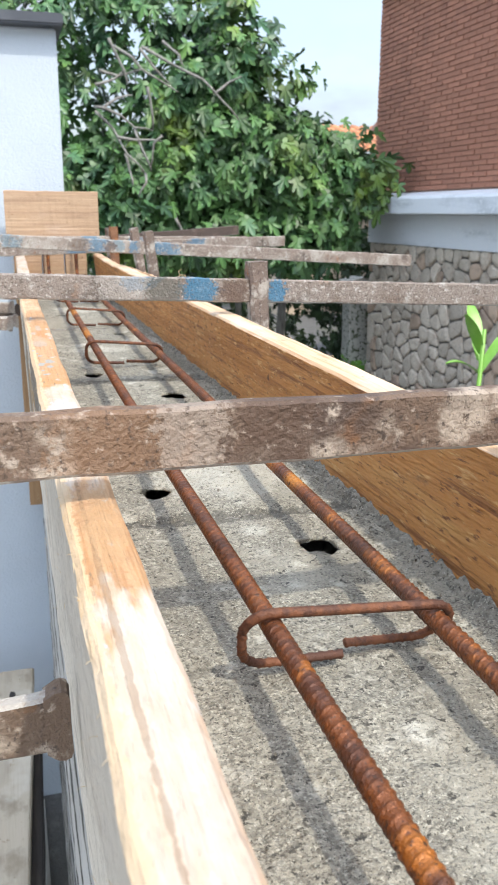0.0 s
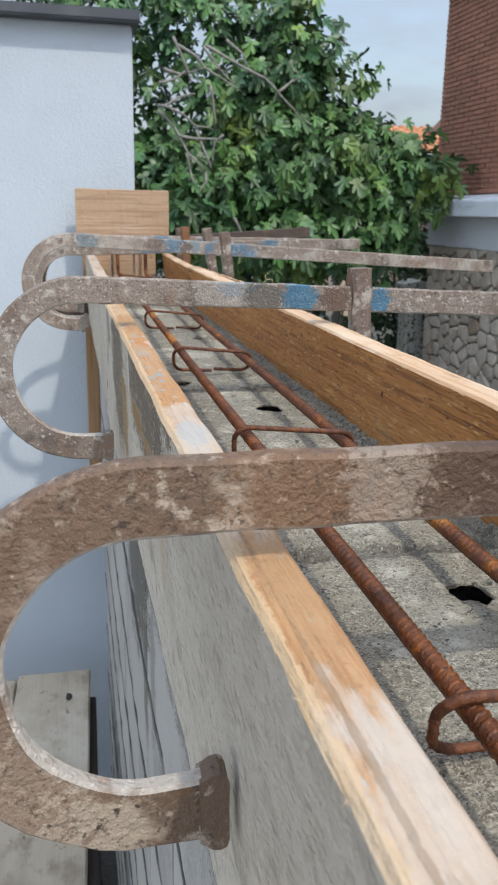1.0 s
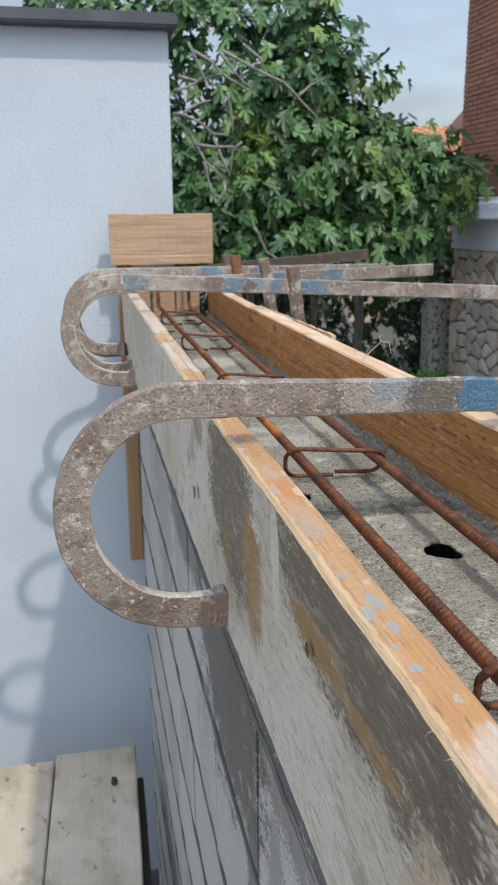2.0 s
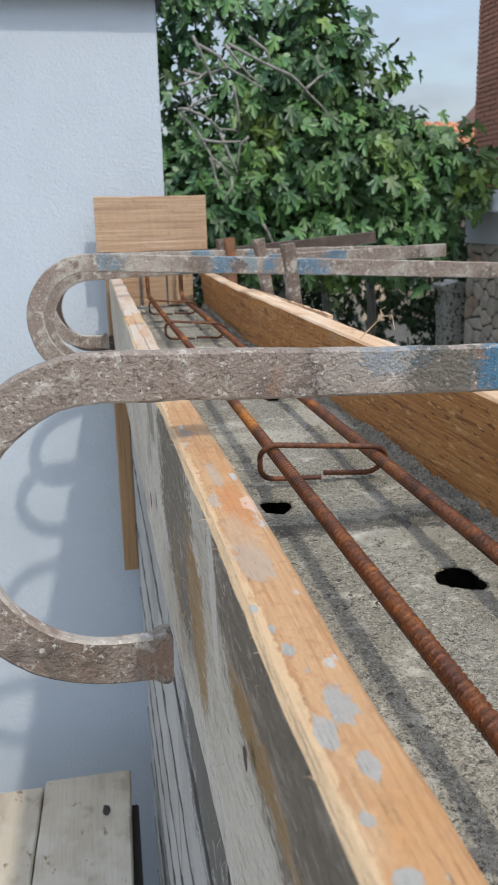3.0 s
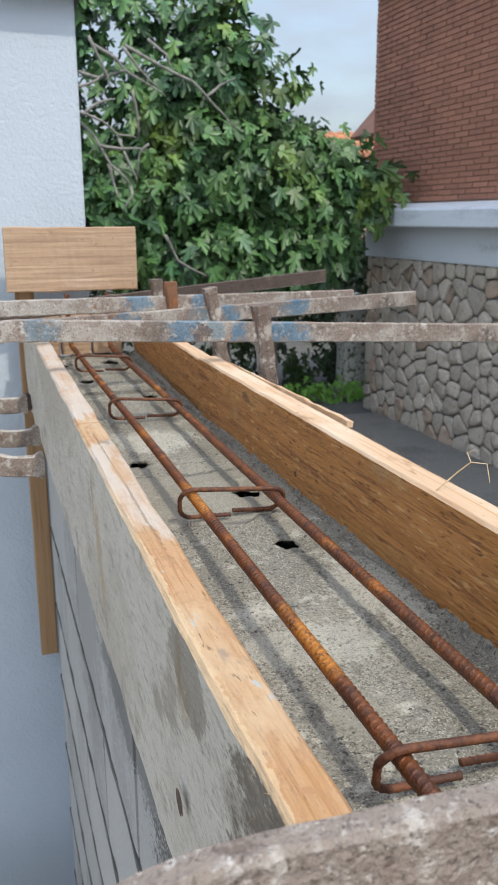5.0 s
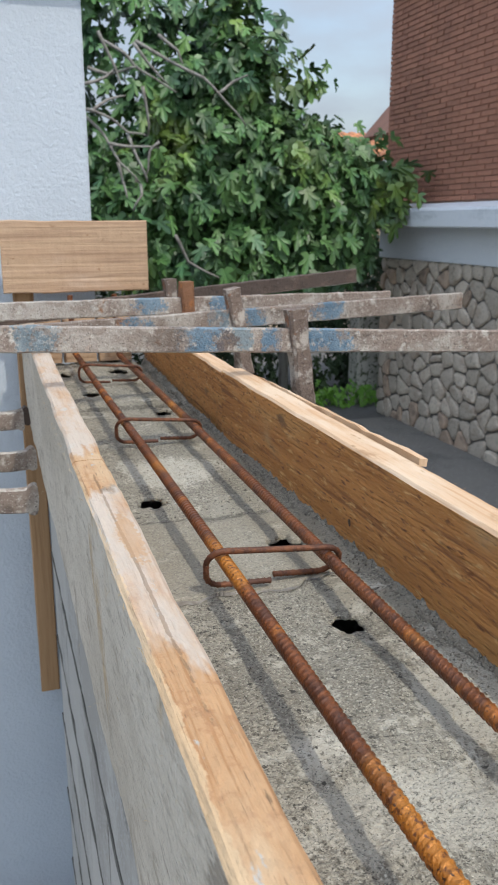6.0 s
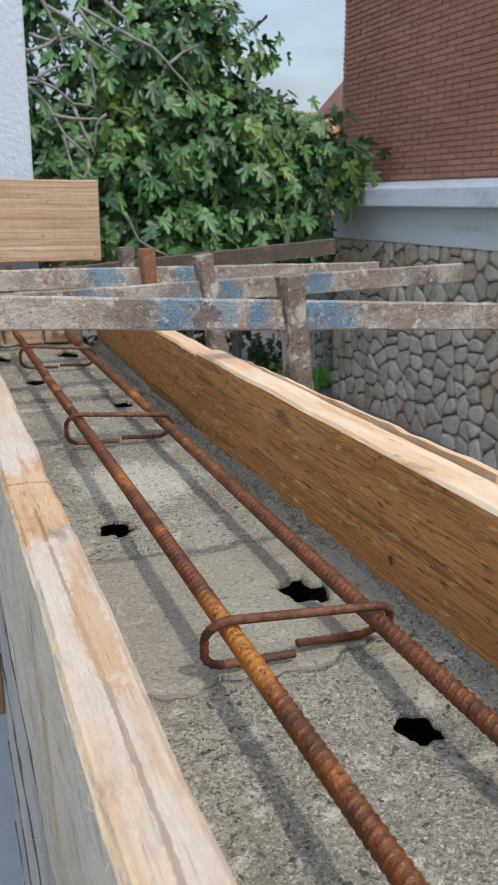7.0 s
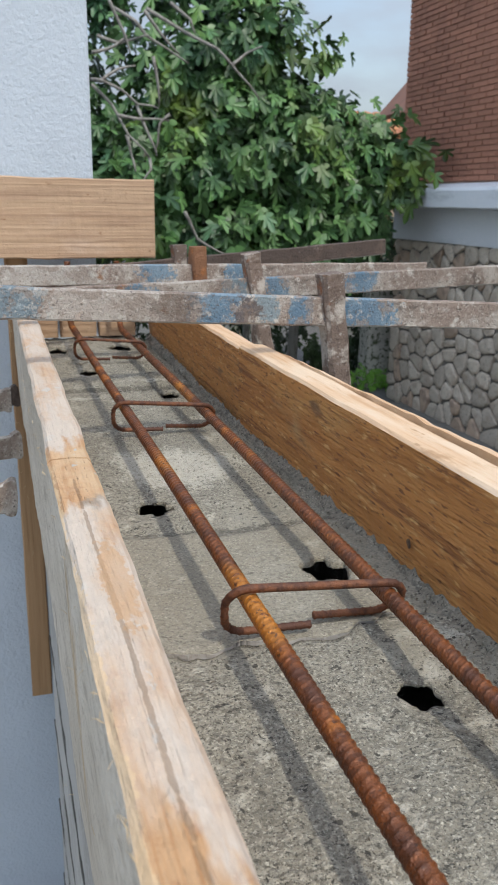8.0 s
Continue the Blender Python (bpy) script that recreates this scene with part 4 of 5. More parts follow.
sec = [(HX + 0.1, 0.188), (HX - 0.25, 0.188), (HX - 0.262, 0.20), (HX - 0.262, 0.335), (HX - 0.245, 0.36), (HX + 0.1, 0.425)]
v, f = sweep(sec, [-6.1, HY + 0.12], 1)
part("cornice", fix_normals(mesh_of("cornice", v, f, CORNICE)), CORNICE, house, "pale grey sloping cornice")

# window high in the brick wall
win = part("window", box_mesh("window", HX - 0.03, HX + 0.03, 5.4, 6.53, 1.55, 1.63, CORNICE, 0.006), CORNICE, house, "white framed window")
part("window_frame", box_mesh("window_frame", HX - 0.012, HX + 0.03, 6.39, 6.49, 1.632, 2.35, CORNICE, 0.005), CORNICE, win)
part("pane", box_mesh("pane", HX + 0.0, HX + 0.012, 5.5, 6.388, 1.632, 2.35, GLASS), GLASS, win)


wing = part("rear_wing", box_mesh("rear_wing", 6.85, 9.8, 12.2, 15.0, GZ - 0.1, 1.62, BRICK_JOINT), BRICK_JOINT, house, "low rear wing with a brown roof")
v, f = sweep([(6.50, 1.58), (7.9, 3.1), (7.9, 3.22), (6.44, 1.64)], [12.0, 15.2], 1)
part("roof", fix_normals(mesh_of("roof", v, f, ROOF_DARK)), ROOF_DARK, wing)
part("roof", box_mesh("roof", HX - 0.12, HX + 6.3, -6.3, HY + 0.12, 2.465, 2.58, ROOF_DARK, 0.01), ROOF_DARK, house, "brown eaves of the low roof")


# ---- field stones of the base ----
def clip_cell(poly, mx, my, nx, ny):
    """Keeps the part of a polygon on the near side of a line."""
    out = []
    for (x0, y0), (x1, y1) in zip(poly, poly[1:] + poly[:1]):
        d0, d1 = (x0 - mx) * nx + (y0 - my) * ny, (x1 - mx) * nx + (y1 - my) * ny
        if d0 <= 0:
            out.append((x0, y0))
        if d0 * d1 < 0:
            t = d0 / (d0 - d1)
            out.append((x0 + (x1 - x0) * t, y0 + (y1 - y0) * t))
    return out


rng = random.Random(7)
SY0, SY1, SZ0, SZ1 = 3.4, HY, GZ - 0.03, -0.128
seeds = []
row, z = 0, SZ0 + 0.08
while z < SZ1:
    y = SY0 + rng.uniform(0.0, 0.2)
    while y < SY1:
        seeds.append((y + rng.uniform(-0.06, 0.06), z + rng.uniform(-0.055, 0.055)))
        y += rng.uniform(0.13, 0.31)
    z += rng.uniform(0.125, 0.175)
for cy, cz in seeds:
    poly = [(max(SY0, cy - 0.6), SZ0), (min(SY1, cy + 0.6), SZ0), (min(SY1, cy + 0.6), SZ1), (max(SY0, cy - 0.6), SZ1)]
    for oy, oz in seeds:
        if (oy, oz) != (cy, cz) and abs(oy - cy) < 0.8 and abs(oz - cz) < 0.6 and poly:
            dy, dz = oy - cy, oz - cz
            ln = math.hypot(dy, dz)
            poly = clip_cell(poly, (cy + oy) / 2 - dy / ln * 0.0085, (cz + oz) / 2 - dz / ln * 0.0085, dy / ln, dz / ln)
    if len(poly) < 3:
        continue
    for cut in (0.2, 0.25):
        poly = [q for (a, b), (c, d) in zip(poly, poly[1:] + poly[:1]) for q in ((a + (c - a) * cut, b + (d - b) * cut), (c + (a - c) * cut, d + (b - d) * cut))]
    my, mz = sum(p[0] for p in poly) / len(poly), sum(p[1] for p in poly) / len(poly)
    k, verts = len(poly), []
    proud = rng.uniform(0.014, 0.03)
    for sc, dx in ((1.0, 0.01), (0.985, -proud * 0.6), (0.90, -proud), (0.5, -proud * 1.06)):
        for y, z in poly:
            w = wob((dx * 3, y, z), 9, 3)
            verts.append((HX + dx + w[0] * 0.008 * (dx < 0), my + (y - my) * sc + w[1] * 0.006, mz + (z - mz) * sc + w[2] * 0.006))
    faces = [(r * k + j, r * k + (j + 1) % k, (r + 1) * k + (j + 1) % k, (r + 1) * k + j) for r in range(3) for j in range(k)]
    faces.append(tuple(3 * k + j for j in range(k)))
    me = fix_normals(mesh_of("stone", verts, faces, STONE_WARM if rng.random() < 0.2 else STONE, smooth=True))
    part("stone", me, STONE, house)

# ---- fig tree ----
def fig_leaf(size, rngl):
    """A five-lobed leaf, folded at the midrib and drooping at the tips."""
    lobes = [(0.0, 0.0), (0.16, -0.1), (0.36, -0.04), (0.5, 0.14), (0.36, 0.22), (0.17, 0.27), (0.34, 0.48), (0.46, 0.72), (0.36, 0.8), (0.13, 0.55), (0.19, 0.85), (0.11, 1.08), (0.0, 1.18)]
    pts = lobes + [(-x, y) for x, y in lobes[-2:0:-1]]
    fold, droop = rngl.uniform(0.05, 0.4), rngl.uniform(0.15, 0.75)
    return [Vector((x, y, fold * abs(x) - droop * (y * y) * 0.5 - 0.15 * droop * abs(x))) * size for x, y in pts]


def leaf_cloud(name, lobes, count, size, material, seed, parent, label="", shell=0.55):
    """Leaves scattered in the outer parts of several lobes, facing out and up, in small tufts."""
    rl = random.Random(seed)
    verts, faces = [], []
    total = sum(l[3] * l[4] * l[5] for l in lobes)
    for cx, cy, cz, rx, ry, rz in lobes:
        tufts = int(count / 5 * rx * ry * rz / total) + 1
        for _ in range(tufts):
            d = Vector((rl.gauss(0, 1), rl.gauss(0, 1) - 0.35, rl.gauss(0, 1))).normalized()
            rad = shell + (1.06 - shell) * rl.random() ** 0.6
            c = Vector((cx + d.x * rx * rad, cy + d.y * ry * rad, cz + d.z * rz * rad))
            for _ in range(rl.randint(4, 6)):
                p = c + Vector((rl.gauss(0, 1), rl.gauss(0, 1), rl.gauss(0, 1))) * size * 0.6
                nrm = (d * 0.6 + Vector((rl.gauss(0, 0.5), rl.gauss(0, 0.5) - 0.3, rl.gauss(0, 0.4) + 0.5))).normalized()
                tip = Vector((rl.gauss(0, 0.7), rl.gauss(0, 0.7) - 0.3, -1.1 + rl.gauss(0, 0.4)))
                tip = (tip - nrm * tip.dot(nrm)).normalized()
                side = tip.cross(nrm)
                n0 = len(verts)
                for q in fig_leaf(size * rl.uniform(0.65, 1.2), rl):
                    verts.append(p + side * q.x + tip * q.y + nrm * q.z)
                m = len(verts) - n0
                h = m // 2
                # two halves of a fan round the midrib
                for a in range(1, h):
                    faces.append((n0, n0 + a, n0 + a + 1))
                for a in range(h, m - 1):
                    faces.append((n0, n0 + a, n0 + a + 1))
    return part(name, mesh_of(name, verts, faces, material), material, parent, label)


fig = thing("fig_tree", "leafy green fig tree with bare grey lower limbs", "tree")
limbs = [
    [(1.35, 8.9, GZ - 0.05), (1.30, 8.8, -0.9), (1.2, 8.7, -0.2), (1.05, 8.5, 0.35), (0.98, 8.3, 0.65)],
    [(1.2, 8.7, -0.2), (1.6, 8.8, 0.5), (2.0, 8.9, 1.0), (2.3, 8.8, 1.5)],
    [(1.3, 8.8, -0.9), (2.0, 9.0, -0.2), (2.7, 8.9, 0.3), (3.1, 8.7, 0.6)],
]
twigs = [
    [(0.65, 7.80, 1.61), (0.75, 7.83, 1.40), (0.81, 7.86, 1.27)],
    [(0.69, 7.89, 1.57), (0.85, 7.80, 1.47), (0.94, 7.83, 1.39), (1.10, 7.86, 1.32), (1.26, 7.89, 1.23)],
    [(0.95, 7.86, 1.58), (1.24, 7.89, 1.45), (1.46, 7.80, 1.32), (1.59, 7.83, 1.21), (1.73, 7.86, 1.10), (1.83, 7.89, 1.00)],
    [(0.93, 7.83, 1.56), (1.06, 7.86, 1.42), (1.19, 7.89, 1.29)],
    [(0.98, 7.80, 1.24), (1.00, 7.83, 1.06), (1.02, 7.86, 0.91)],
    [(0.51, 7.89, 1.08), (0.59, 7.80, 1.06), (0.74, 7.83, 0.99), (0.86, 7.86, 0.90), (1.02, 7.89, 0.90)],
    [(0.51, 7.86, 1.04), (0.67, 7.89, 0.89), (0.77, 7.80, 0.69), (0.93, 7.83, 0.54)],
    [(0.58, 7.83, 1.05), (0.72, 7.86, 1.15), (0.85, 7.89, 1.19)],
    [(0.69, 7.80, 0.82), (0.88, 7.83, 0.80), (1.10, 7.86, 0.81)],
    [(0.86, 7.89, 0.89), (0.93, 7.80, 0.68), (0.99, 7.83, 0.55)],
    [(0.76, 7.86, 0.69), (0.79, 7.89, 0.55), (0.82, 7.80, 0.43)],
    [(1.10, 7.83, 0.85), (1.03, 7.86, 0.78), (0.99, 7.89, 0.59)],
    [(1.20, 7.80, 0.12), (1.33, 7.83, -0.08), (1.58, 7.86, -0.21)],
    [(1.11, 7.89, 1.65), (1.24, 7.80, 1.54), (1.30, 7.83, 1.43)],
    [(1.59, 7.86, 1.23), (1.73, 7.89, 1.33), (1.82, 7.80, 1.37)],
    [(0.56, 7.83, 1.38), (0.72, 7.86, 1.34), (0.83, 7.89, 1.36), (0.94, 7.80, 1.39)],
    [(0.51, 7.80, 1.25), (0.68, 7.83, 1.32), (0.79, 7.86, 1.39)],
    [(0.93, 7.89, 0.54), (0.93, 7.80, 0.45), (0.87, 7.83, 0.33)],
]
for pts in limbs:
    v, f = tube(pts, [0.05 * (1 - 0.65 * i / (len(pts) - 1)) for i in range(len(pts))], 10)
    part("trunk" if pts[0][2] < -1.5 else "limb", mesh_of("limb", v, f, BARK, smooth=True), BARK, fig)
for pts in twigs:
    fine = []
    for a, b in zip(pts, pts[1:]):
        for t in (0, 0.33, 0.66):
            p = Vector(a).lerp(Vector(b), t)
            fine.append(p + Vector(wob(p, 3.0, 2)) * 0.035)
    fine.append(Vector(pts[-1]))
    v, f = tube(fine, [0.0145 * (1 - 0.55 * i / (len(fine) - 1)) for i in range(len(fine))], 7)
    part("limb", mesh_of("limb", v, f, BARK, smooth=True), BARK, fig)
CROWN = [(1.3, 8.9, 0.45, 1.0, 0.7, 0.55), (2.1, 8.8, 0.7, 0.85, 0.7, 0.62), (2.75, 8.8, 0.45, 0.62, 0.6, 0.62), (2.55, 8.7, -0.02, 0.75, 0.55, 0.38), (1.7, 8.7, -0.05, 0.9, 0.6, 0.35),
         (0.55, 9.0, 0.3, 0.75, 0.6, 0.5), (0.35, 9.3, 1.2, 0.9, 0.5, 0.7), (1.45, 8.9, 1.45, 0.75, 0.55, 0.55), (1.95, 8.6, 1.55, 0.42, 0.4, 0.42), (1.2, 9.0, 2.1, 0.8, 0.5, 0.4),
         (0.1, 9.2, 2.0, 0.9, 0.5, 0.6), (2.16, 8.5, 1.62, 0.16, 0.15, 0.2), (2.45, 8.5, 1.45, 0.22, 0.2, 0.14), (3.2, 8.7, 0.5, 0.26, 0.25, 0.3), (1.85, 8.5, 2.1, 0.25, 0.25, 0.2),
         (2.90, 8.8, 0.72, 0.40, 0.35, 0.30), (3.14, 8.6, 0.2, 0.26, 0.3, 0.4), (3.3, 8.5, 0.55, 0.16, 0.2, 0.22), (3.28, 8.5, 0.60, 0.28, 0.3, 0.30), (3.08, 8.7, 0.84, 0.28, 0.3, 0.2), (3.44, 8.4, 0.52, 0.18, 0.2, 0.22), (2.45, 8.8, 1.02, 0.45, 0.4, 0.28), (1.7, 8.8, 1.05, 0.7, 0.5, 0.5)]
fig.location = (0.2, 0.15, 0.0)
leaf_cloud("crown", [c for c in CROWN if c[2] < 1.1 or c[0] > 1.6], 8200, 0.148, LEAF, 11, fig, "dense lobed green leaves", shell=0.35)
leaf_cloud("upper_crown", [c for c in CROWN if not (c[2] < 1.1 or c[0] > 1.6)], 1500, 0.14, LEAF, 12, fig, "thinner lobed leaves with sky between", shell=0.3)

# ---- hedge, weeds and far things ----
hedge = thing("hedge", "dark unkempt hedge under and behind the fig tree", "hedge", kind="stuff")
hedge.location = (0.25, 0.25, -0.1)
leaf_cloud("foliage", [(x, 10.6 + 0.3 * math.sin(x * 3), z, 0.6, 0.5, 0.55) for x in np.arange(-1.0, 6.4, 0.75) for z in (-1.3, -0.55, 0.1)], 8000, 0.10, HEDGE, 21, hedge, shell=0.3)
weeds = thing("weeds", "low green weeds at the foot of the stone wall", "weeds", kind="stuff")
weeds.location = (0.2, 0.2, 0.0)
leaf_cloud("foliage", [(3.1 + 0.22 * i, 9.55 + 0.1 * (i % 2), GZ + 0.08, 0.24, 0.2, 0.16) for i in range(7)], 520, 0.06, SHOOT, 31, weeds, shell=0.2)
for k, (x, w) in enumerate(((1.75, 0.05), (2.5, 0.04), (3.05, 0.06))):
    v, f = tube([(x, 9.9, GZ - 0.05), (x + 0.03, 9.9, -0.9), (x - 0.02, 9.92, -0.1)], [w, w * 0.9, w * 0.8], 9)
    tagged(new("shrub_stem", mesh_of("shrub_stem", v, f, BARK, smooth=True)), "dark bare stem standing in the hedge", "stem", "stems in the hedge")
v, f = sweep(rounded(3.93, 4.22, 9.80, 10.04, 0.01), np.linspace(GZ - 0.05, -0.66, 14), 2, 0.012, 6, 4)
pil = thing("gate_pillar", "pale mottled masonry pillar beside the house corner", "pillar")
part("shaft", fix_normals(mesh_of("shaft", v, f, PILLAR)), PILLAR, pil)
v, f = sweep([(3.88, -0.66), (4.27, -0.66), (4.27, -0.61), (4.08, -0.56), (3.88, -0.61)], [9.75, 10.09], 1)
part("cap", fix_normals(mesh_of("cap", [(p[0], p[1], p[2]) for p in v], f, PILLAR)), PILLAR, pil)
far = thing("far_house", "distant ochre house with terracotta tile roof", "house", at=(0.5, 0, -0.22))
part("wall", box_mesh("wall", 4.6, 9.5, 16.2, 22, GZ - 0.1, 1.55, PLASTER), PLASTER, far)
for r in range(9):
    for c in range(22):
        v, f = sweep([(0, 0), (0.06, 0.06), (0.13, 0.075), (0.2, 0.06), (0.26, 0), (0.2, 0.035), (0.13, 0.05), (0.06, 0.035)], [0, 0.42], 1)
        if (r, c) == (0, 0):
            tile = mesh_of("roof_tile", v, f, ROOF_TILE, smooth=True)
        ob = part("roof_tile", tile, ROOF_TILE, far)
        ob.location, ob.rotation_euler = (4.3 + 0.255 * c, 15.75 + 0.36 * r, 1.52 + 0.085 * r), (radians(13), 0, 0)
part("roof", box_mesh("roof", 4.3, 9.9, 15.8, 22.4, 1.40, 1.50, PLASTER), PLASTER, far)

# ---- brush shoot beside the wall ----
shoot = thing("maize_plant", "bright green young maize plant beyond the form", "plant", at=(0.01, 0.0, 0.03))
v, f = tube([(1.23, 2.42, GZ - 0.02), (1.22, 2.40, -0.7), (1.21, 2.36, -0.16)], [0.012, 0.01, 0.006], 8)
part("stem", mesh_of("stem", v, f, SHOOT, smooth=True), SHOOT, shoot)
for k, (ang, ln, z0, rise) in enumerate(((1.2, 0.26, -0.30, 0.95), (-1.3, 0.15, -0.30, 0.7), (2.6, 0.26, -0.42, 0.6), (0.1, 0.24, -0.26, 1.05), (-2.2, 0.15, -0.24, 1.15), (1.9, 0.3, -0.5, 0.5))):
    verts, faces = [], []
    d = Vector((math.sin(ang), math.cos(ang) * 0.7, 0))
    sd = Vector((d.y, -d.x, 0)).normalized()
    for i in range(10):
        t = i / 9
        c = Vector((1.215, 2.38, z0)) + d * ln * 0.7 * t + Vector((0, 0, ln * (rise * t - 0.75 * t * t * (1 - rise * 0.5))))
        w = 0.021 * math.sin(math.pi * min(0.98, 0.12 + 0.88 * t)) ** 0.8 + 0.001
        verts += [c - sd * w + Vector((0, 0, 0.006)), c, c + sd * w + Vector((0, 0, 0.006))]
        if i:
            b = (i - 1) * 3
            faces += [(b, b + 1, b + 4, b + 3), (b + 1, b + 2, b + 5, b + 4)]
    part("leaf", mesh_of("leaf", verts, faces, SHOOT, smooth=True), SHOOT, shoot)

# ---- small things on the form ----
v, f = tube([(0.113, 1.475, 0.0835), (0.125, 1.468, 0.098), (0.131, 1.462, 0.106), (0.137, 1.452, 0.107), (0.139, 1.450, 0.094)], [0.0006, 0.0006, 0.0005, 0.0005, 0.0003], 6)
sp = tagged(new("bent_splinter", mesh_of("bent_splinter", v, f, PALE_TWIG)), "thin bent wood splinter sticking up from the board", "splinter")
v, f = tube([(0.131, 1.462, 0.106), (0.130, 1.466, 0.112), (0.134, 1.462, 0.1145)], [0.0005, 0.0005, 0.0003], 6)
part("offshoot", mesh_of("offshoot", v, f, PALE_TWIG), PALE_TWIG, sp)
sv, sf = [], []
st = np.linspace(1.685, 2.06, 26)
for i, y in enumerate(st):
    t = i / 25
    wd = 0.0065 * (1 - t) ** 0.6 + 0.0006
    cx, cz = 0.1390 + 0.0050 * (1 - t) - 0.004 * t, 0.0805 + 0.0008 * (1 - t)
    for u, w in ((-wd / 2, -0.003), (wd / 2, -0.0035), (wd / 2 + 0.0008, 0.0018), (-wd / 2, 0.0030)):
        q = wob((cx + u, y, cz + w), 60, 2)
        sv.append((cx + u + q[0] * 0.0018, y, cz + w + q[2] * 0.0018))
for i in range(25):
    for j in range(4):
        a, b = i * 4 + j, i * 4 + (j + 1) % 4
        sf.append((a, b, b + 4, a + 4))
sf += [(3, 2, 1, 0), (100, 101, 102, 103)]
tagged(new("long_splinter", fix_normals(mesh_of("long_splinter", sv, sf, WOOD_PALE))), "long split sliver lifting off the board's top edge", "splinter")

# knots in the boards; a plank's knot hole as a dark disc, its shade painted
def knot(parent, x, y, z, ry, rz, normal_x, material):
    k = 14
    verts = [(x, y, z)]
    for i in range(k):
        a = 2 * math.pi * i / k
        q = 1 + 0.35 * noise.noise((math.cos(a) * 1.5, math.sin(a) * 1.5, y * 9))
        verts.append((x if normal_x else x + ry * q * math.cos(a), y + (ry if normal_x else rz) * q * (math.cos(a) if normal_x else math.sin(a)), z + rz * q * math.sin(a) if normal_x else z))
    part("knot", mesh_of("knot", verts, [(0, 1 + i, 1 + (i + 1) % k) for i in range(k)], material), material, parent)


KNOT = mat("dark_knot", (0.07, 0.04, 0.022), [(200, 3, (0.16, 0.09, 0.045), 0.5, 0.65)], [(300, 3, 0.003)], rough=0.85)
for y, z, r in ((1.729, 0.022, 0.0028), (0.93, 0.05, 0.0022)):
    knot(BOARDS[2], 0.1068, y, z, r, r * 1.2, True, KNOT)
for y, z, r in ((1.345, -0.02, 0.007), (0.93, 0.03, 0.004)):
    knot(BOARDS[0], -0.1078, y, z, r, r, True, KNOT)
knot(PLANKS[0], -0.188, 2.372, -1.1175, 0.009, 0.017, False, DARK_TIMBER)

# loose fibres on the sawn edges
rf = random.Random(3)
fv, ff = [], []
for _ in range(380):
    y = rf.uniform(0.2, 2.6)
    right = rf.random() < 0.35
    x, z = (rf.choice((0.1085, 0.1355)), 0.083) if right else (-0.106, rf.choice((0.081, 0.081, rf.uniform(-0.09, 0.08))))
    p = Vector((x, y, z))
    d = Vector((rf.uniform(-1, 0.3) if not right else rf.uniform(-0.6, 0.6), rf.uniform(-1, 1), rf.uniform(-0.8, 0.8))).normalized()
    ln = rf.uniform(0.0012, 0.004)
    v, f = tube([p - d * 0.001, p + d * ln * 0.5, p + d * ln + Vector((0, 0, -ln * 0.3))], [0.00013, 0.0001, 0.00005], 3)
    n0 = len(fv)
    fv += v
    ff += [tuple(n0 + i for i in q) for q in f]
tagged(new("wood_fibres", mesh_of("wood_fibres", fv, ff, PALE_TWIG)), "loose pale wood fibres on the sawn edges", "fibres", kind="stuff")

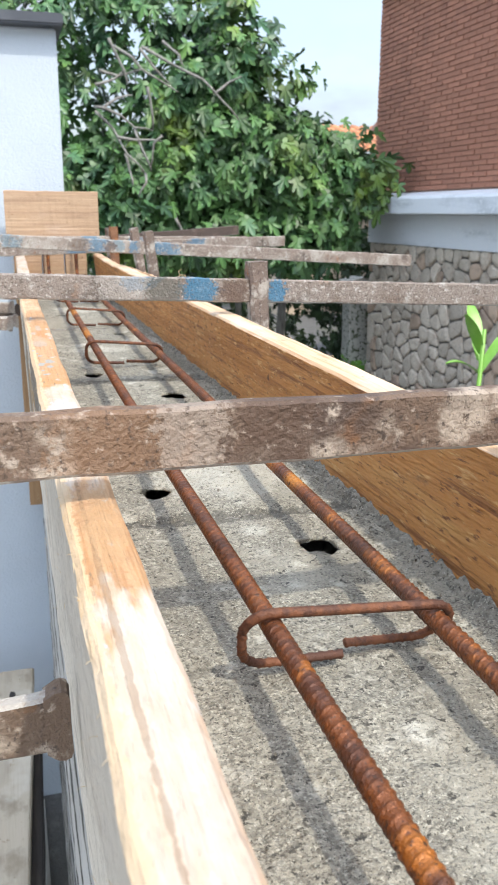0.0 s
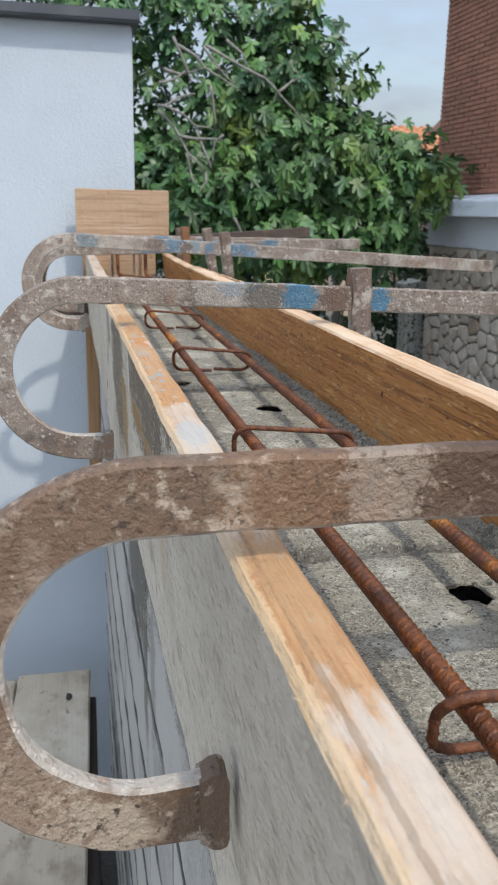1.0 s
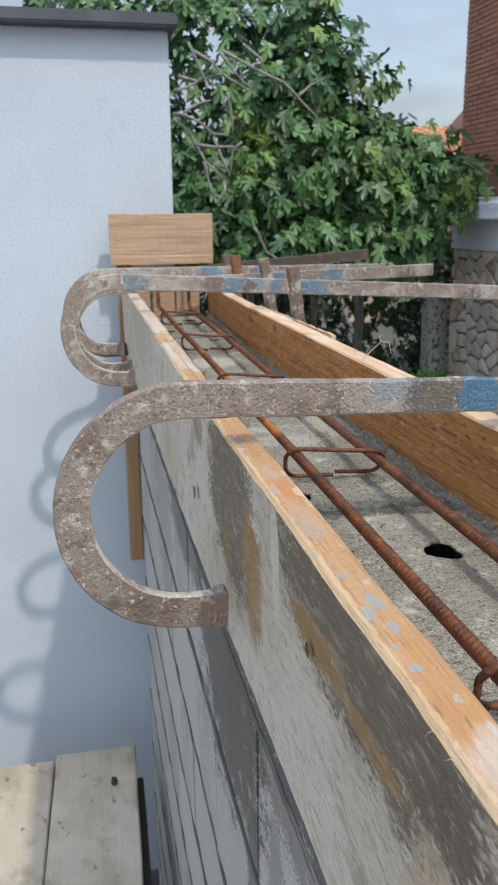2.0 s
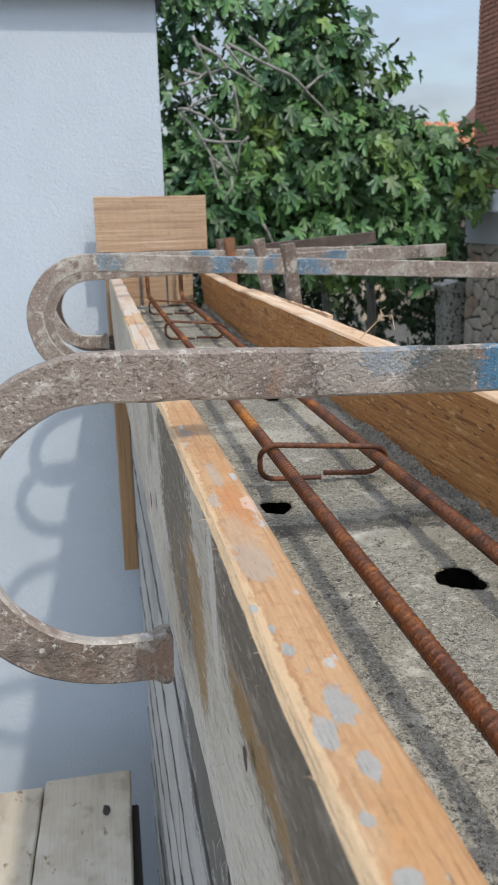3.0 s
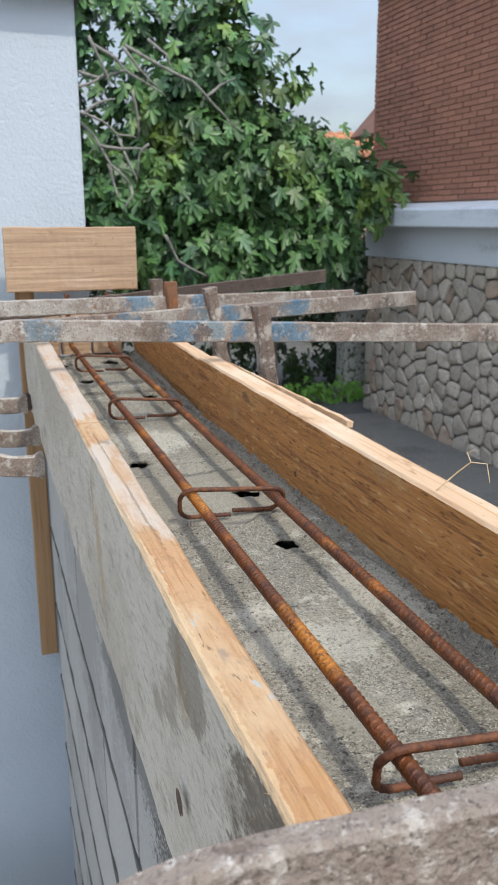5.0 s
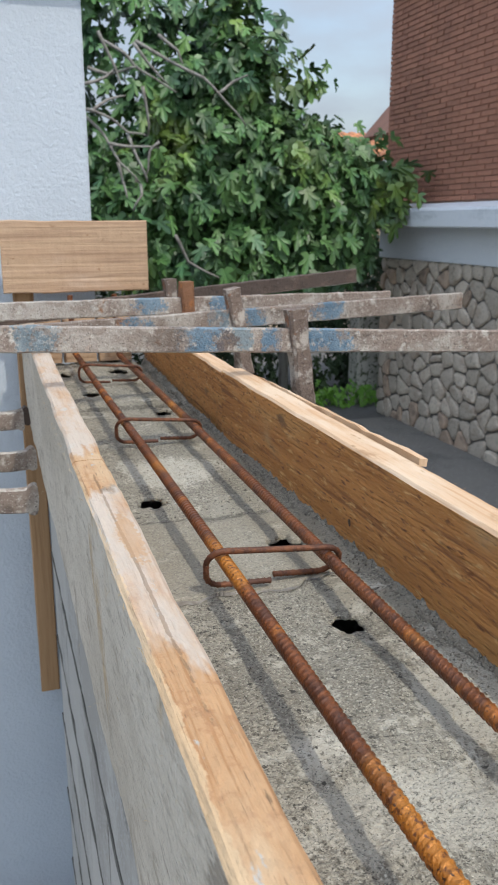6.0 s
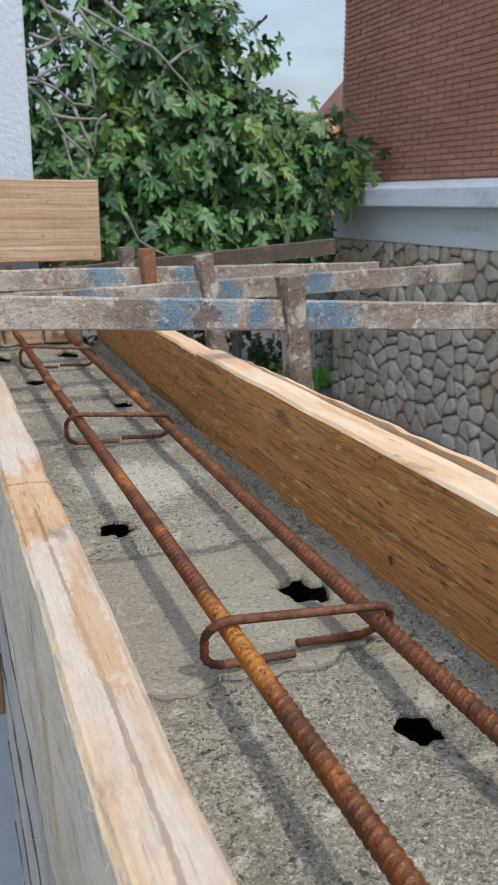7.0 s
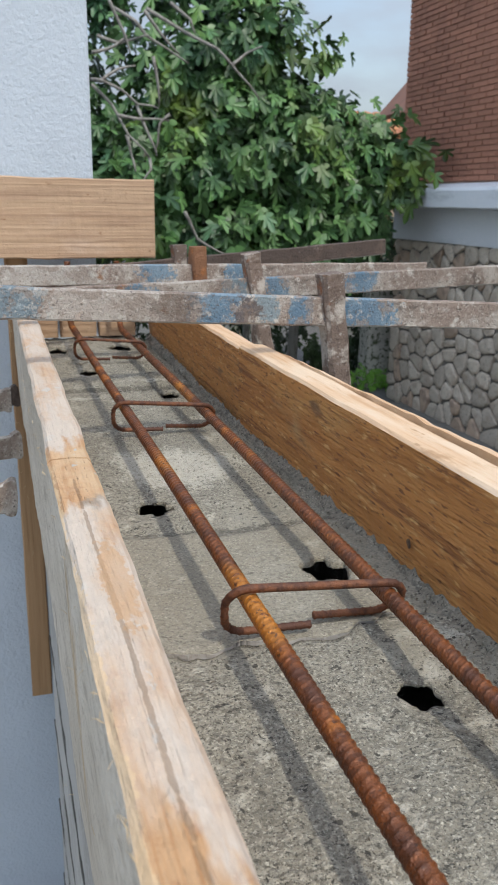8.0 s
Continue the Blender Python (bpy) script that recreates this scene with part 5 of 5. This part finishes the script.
# mortar crumbs along the boards
rc = random.Random(9)
cv, cf = [], []
for _ in range(3000):
    y = rc.uniform(0.2, 2.65)
    x = 0.104 - abs(rc.gauss(0, 0.012)) if rc.random() < 0.75 else rc.uniform(-0.07, 0.1)
    r = rc.uniform(0.0004, 0.0011)
    if any(math.hypot(x - hx, y - hy) < 0.022 for hx, hy, _ in HOLES):
        continue
    c = Vector((x, y, 0.0015 + (0.45 * (x - 0.088) if x > 0.088 else 0.0)))
    n0 = len(cv)
    for u in ((1, 0, 0), (-1, 0, 0), (0, 1, 0), (0, -1, 0), (0, 0, 1), (0, 0, -1)):
        cv.append(c + Vector(u) * r * rc.uniform(0.6, 1.3))
    cf += [tuple(n0 + i for i in q) for q in ((0, 2, 4), (2, 1, 4), (1, 3, 4), (3, 0, 4), (2, 0, 5), (1, 2, 5), (3, 1, 5), (0, 3, 5))]
tagged(new("mortar_crumbs", mesh_of("mortar_crumbs", cv, cf, MORTAR)), "dark mortar crumbs along the board's foot", "crumbs", kind="stuff")

# ---- bricks of the upper wall ----
COURSE, LEN = 0.0475, 0.225
brick_mesh = box_mesh("brick", -0.004, 0.03, 0.0, LEN - 0.008, 0.0, COURSE - 0.007, BRICK)
half_mesh = box_mesh("brick", -0.004, 0.03, 0.0, LEN / 2 - 0.008, 0.0, COURSE - 0.007, BRICK)
bv, bf, made = [], [], 0
rw = random.Random(13)
for r in range(int(2.02 / COURSE)):
    z = 0.425 + COURSE * r
    y = HY - LEN * (1.0 if r % 2 else 0.5)
    first = True
    top = HY
    while y > 2.4:
        a, L = y, LEN - 0.009
        if r % 2 == 0 and first:
            L = LEN / 2 - 0.009
        if not (5.2 < a < 6.49 and z > 1.49 and z < 2.35):
            jit = rw.uniform(-0.0025, 0.0025)
            if made < 300 and 5.6 < y < 8.0 and z < 2.3:
                ob = part("brick", half_mesh if L < 0.15 else brick_mesh, BRICK, house)
                ob.location = (HX + jit, a, z)
                made += 1
            else:
                n0 = len(bv)
                x0, x1, z1 = HX - 0.004 + jit, HX + 0.03, z + COURSE - 0.009
                bv += [(x0, a, z), (x0, a + L, z), (x0, a + L, z1), (x0, a, z1), (x1, a, z), (x1, a + L, z), (x1, a + L, z1), (x1, a, z1)]
                bf += [tuple(n0 + i for i in q) for q in ((3, 2, 1, 0), (4, 5, 6, 7), (0, 1, 5, 4), (2, 3, 7, 6), (1, 2, 6, 5), (3, 0, 4, 7))]
        first = False
        y -= LEN
ob = part("brickwork", mesh_of("brickwork", bv, bf, BRICK_STUFF), BRICK_STUFF, house)
ob["kind"] = "stuff"
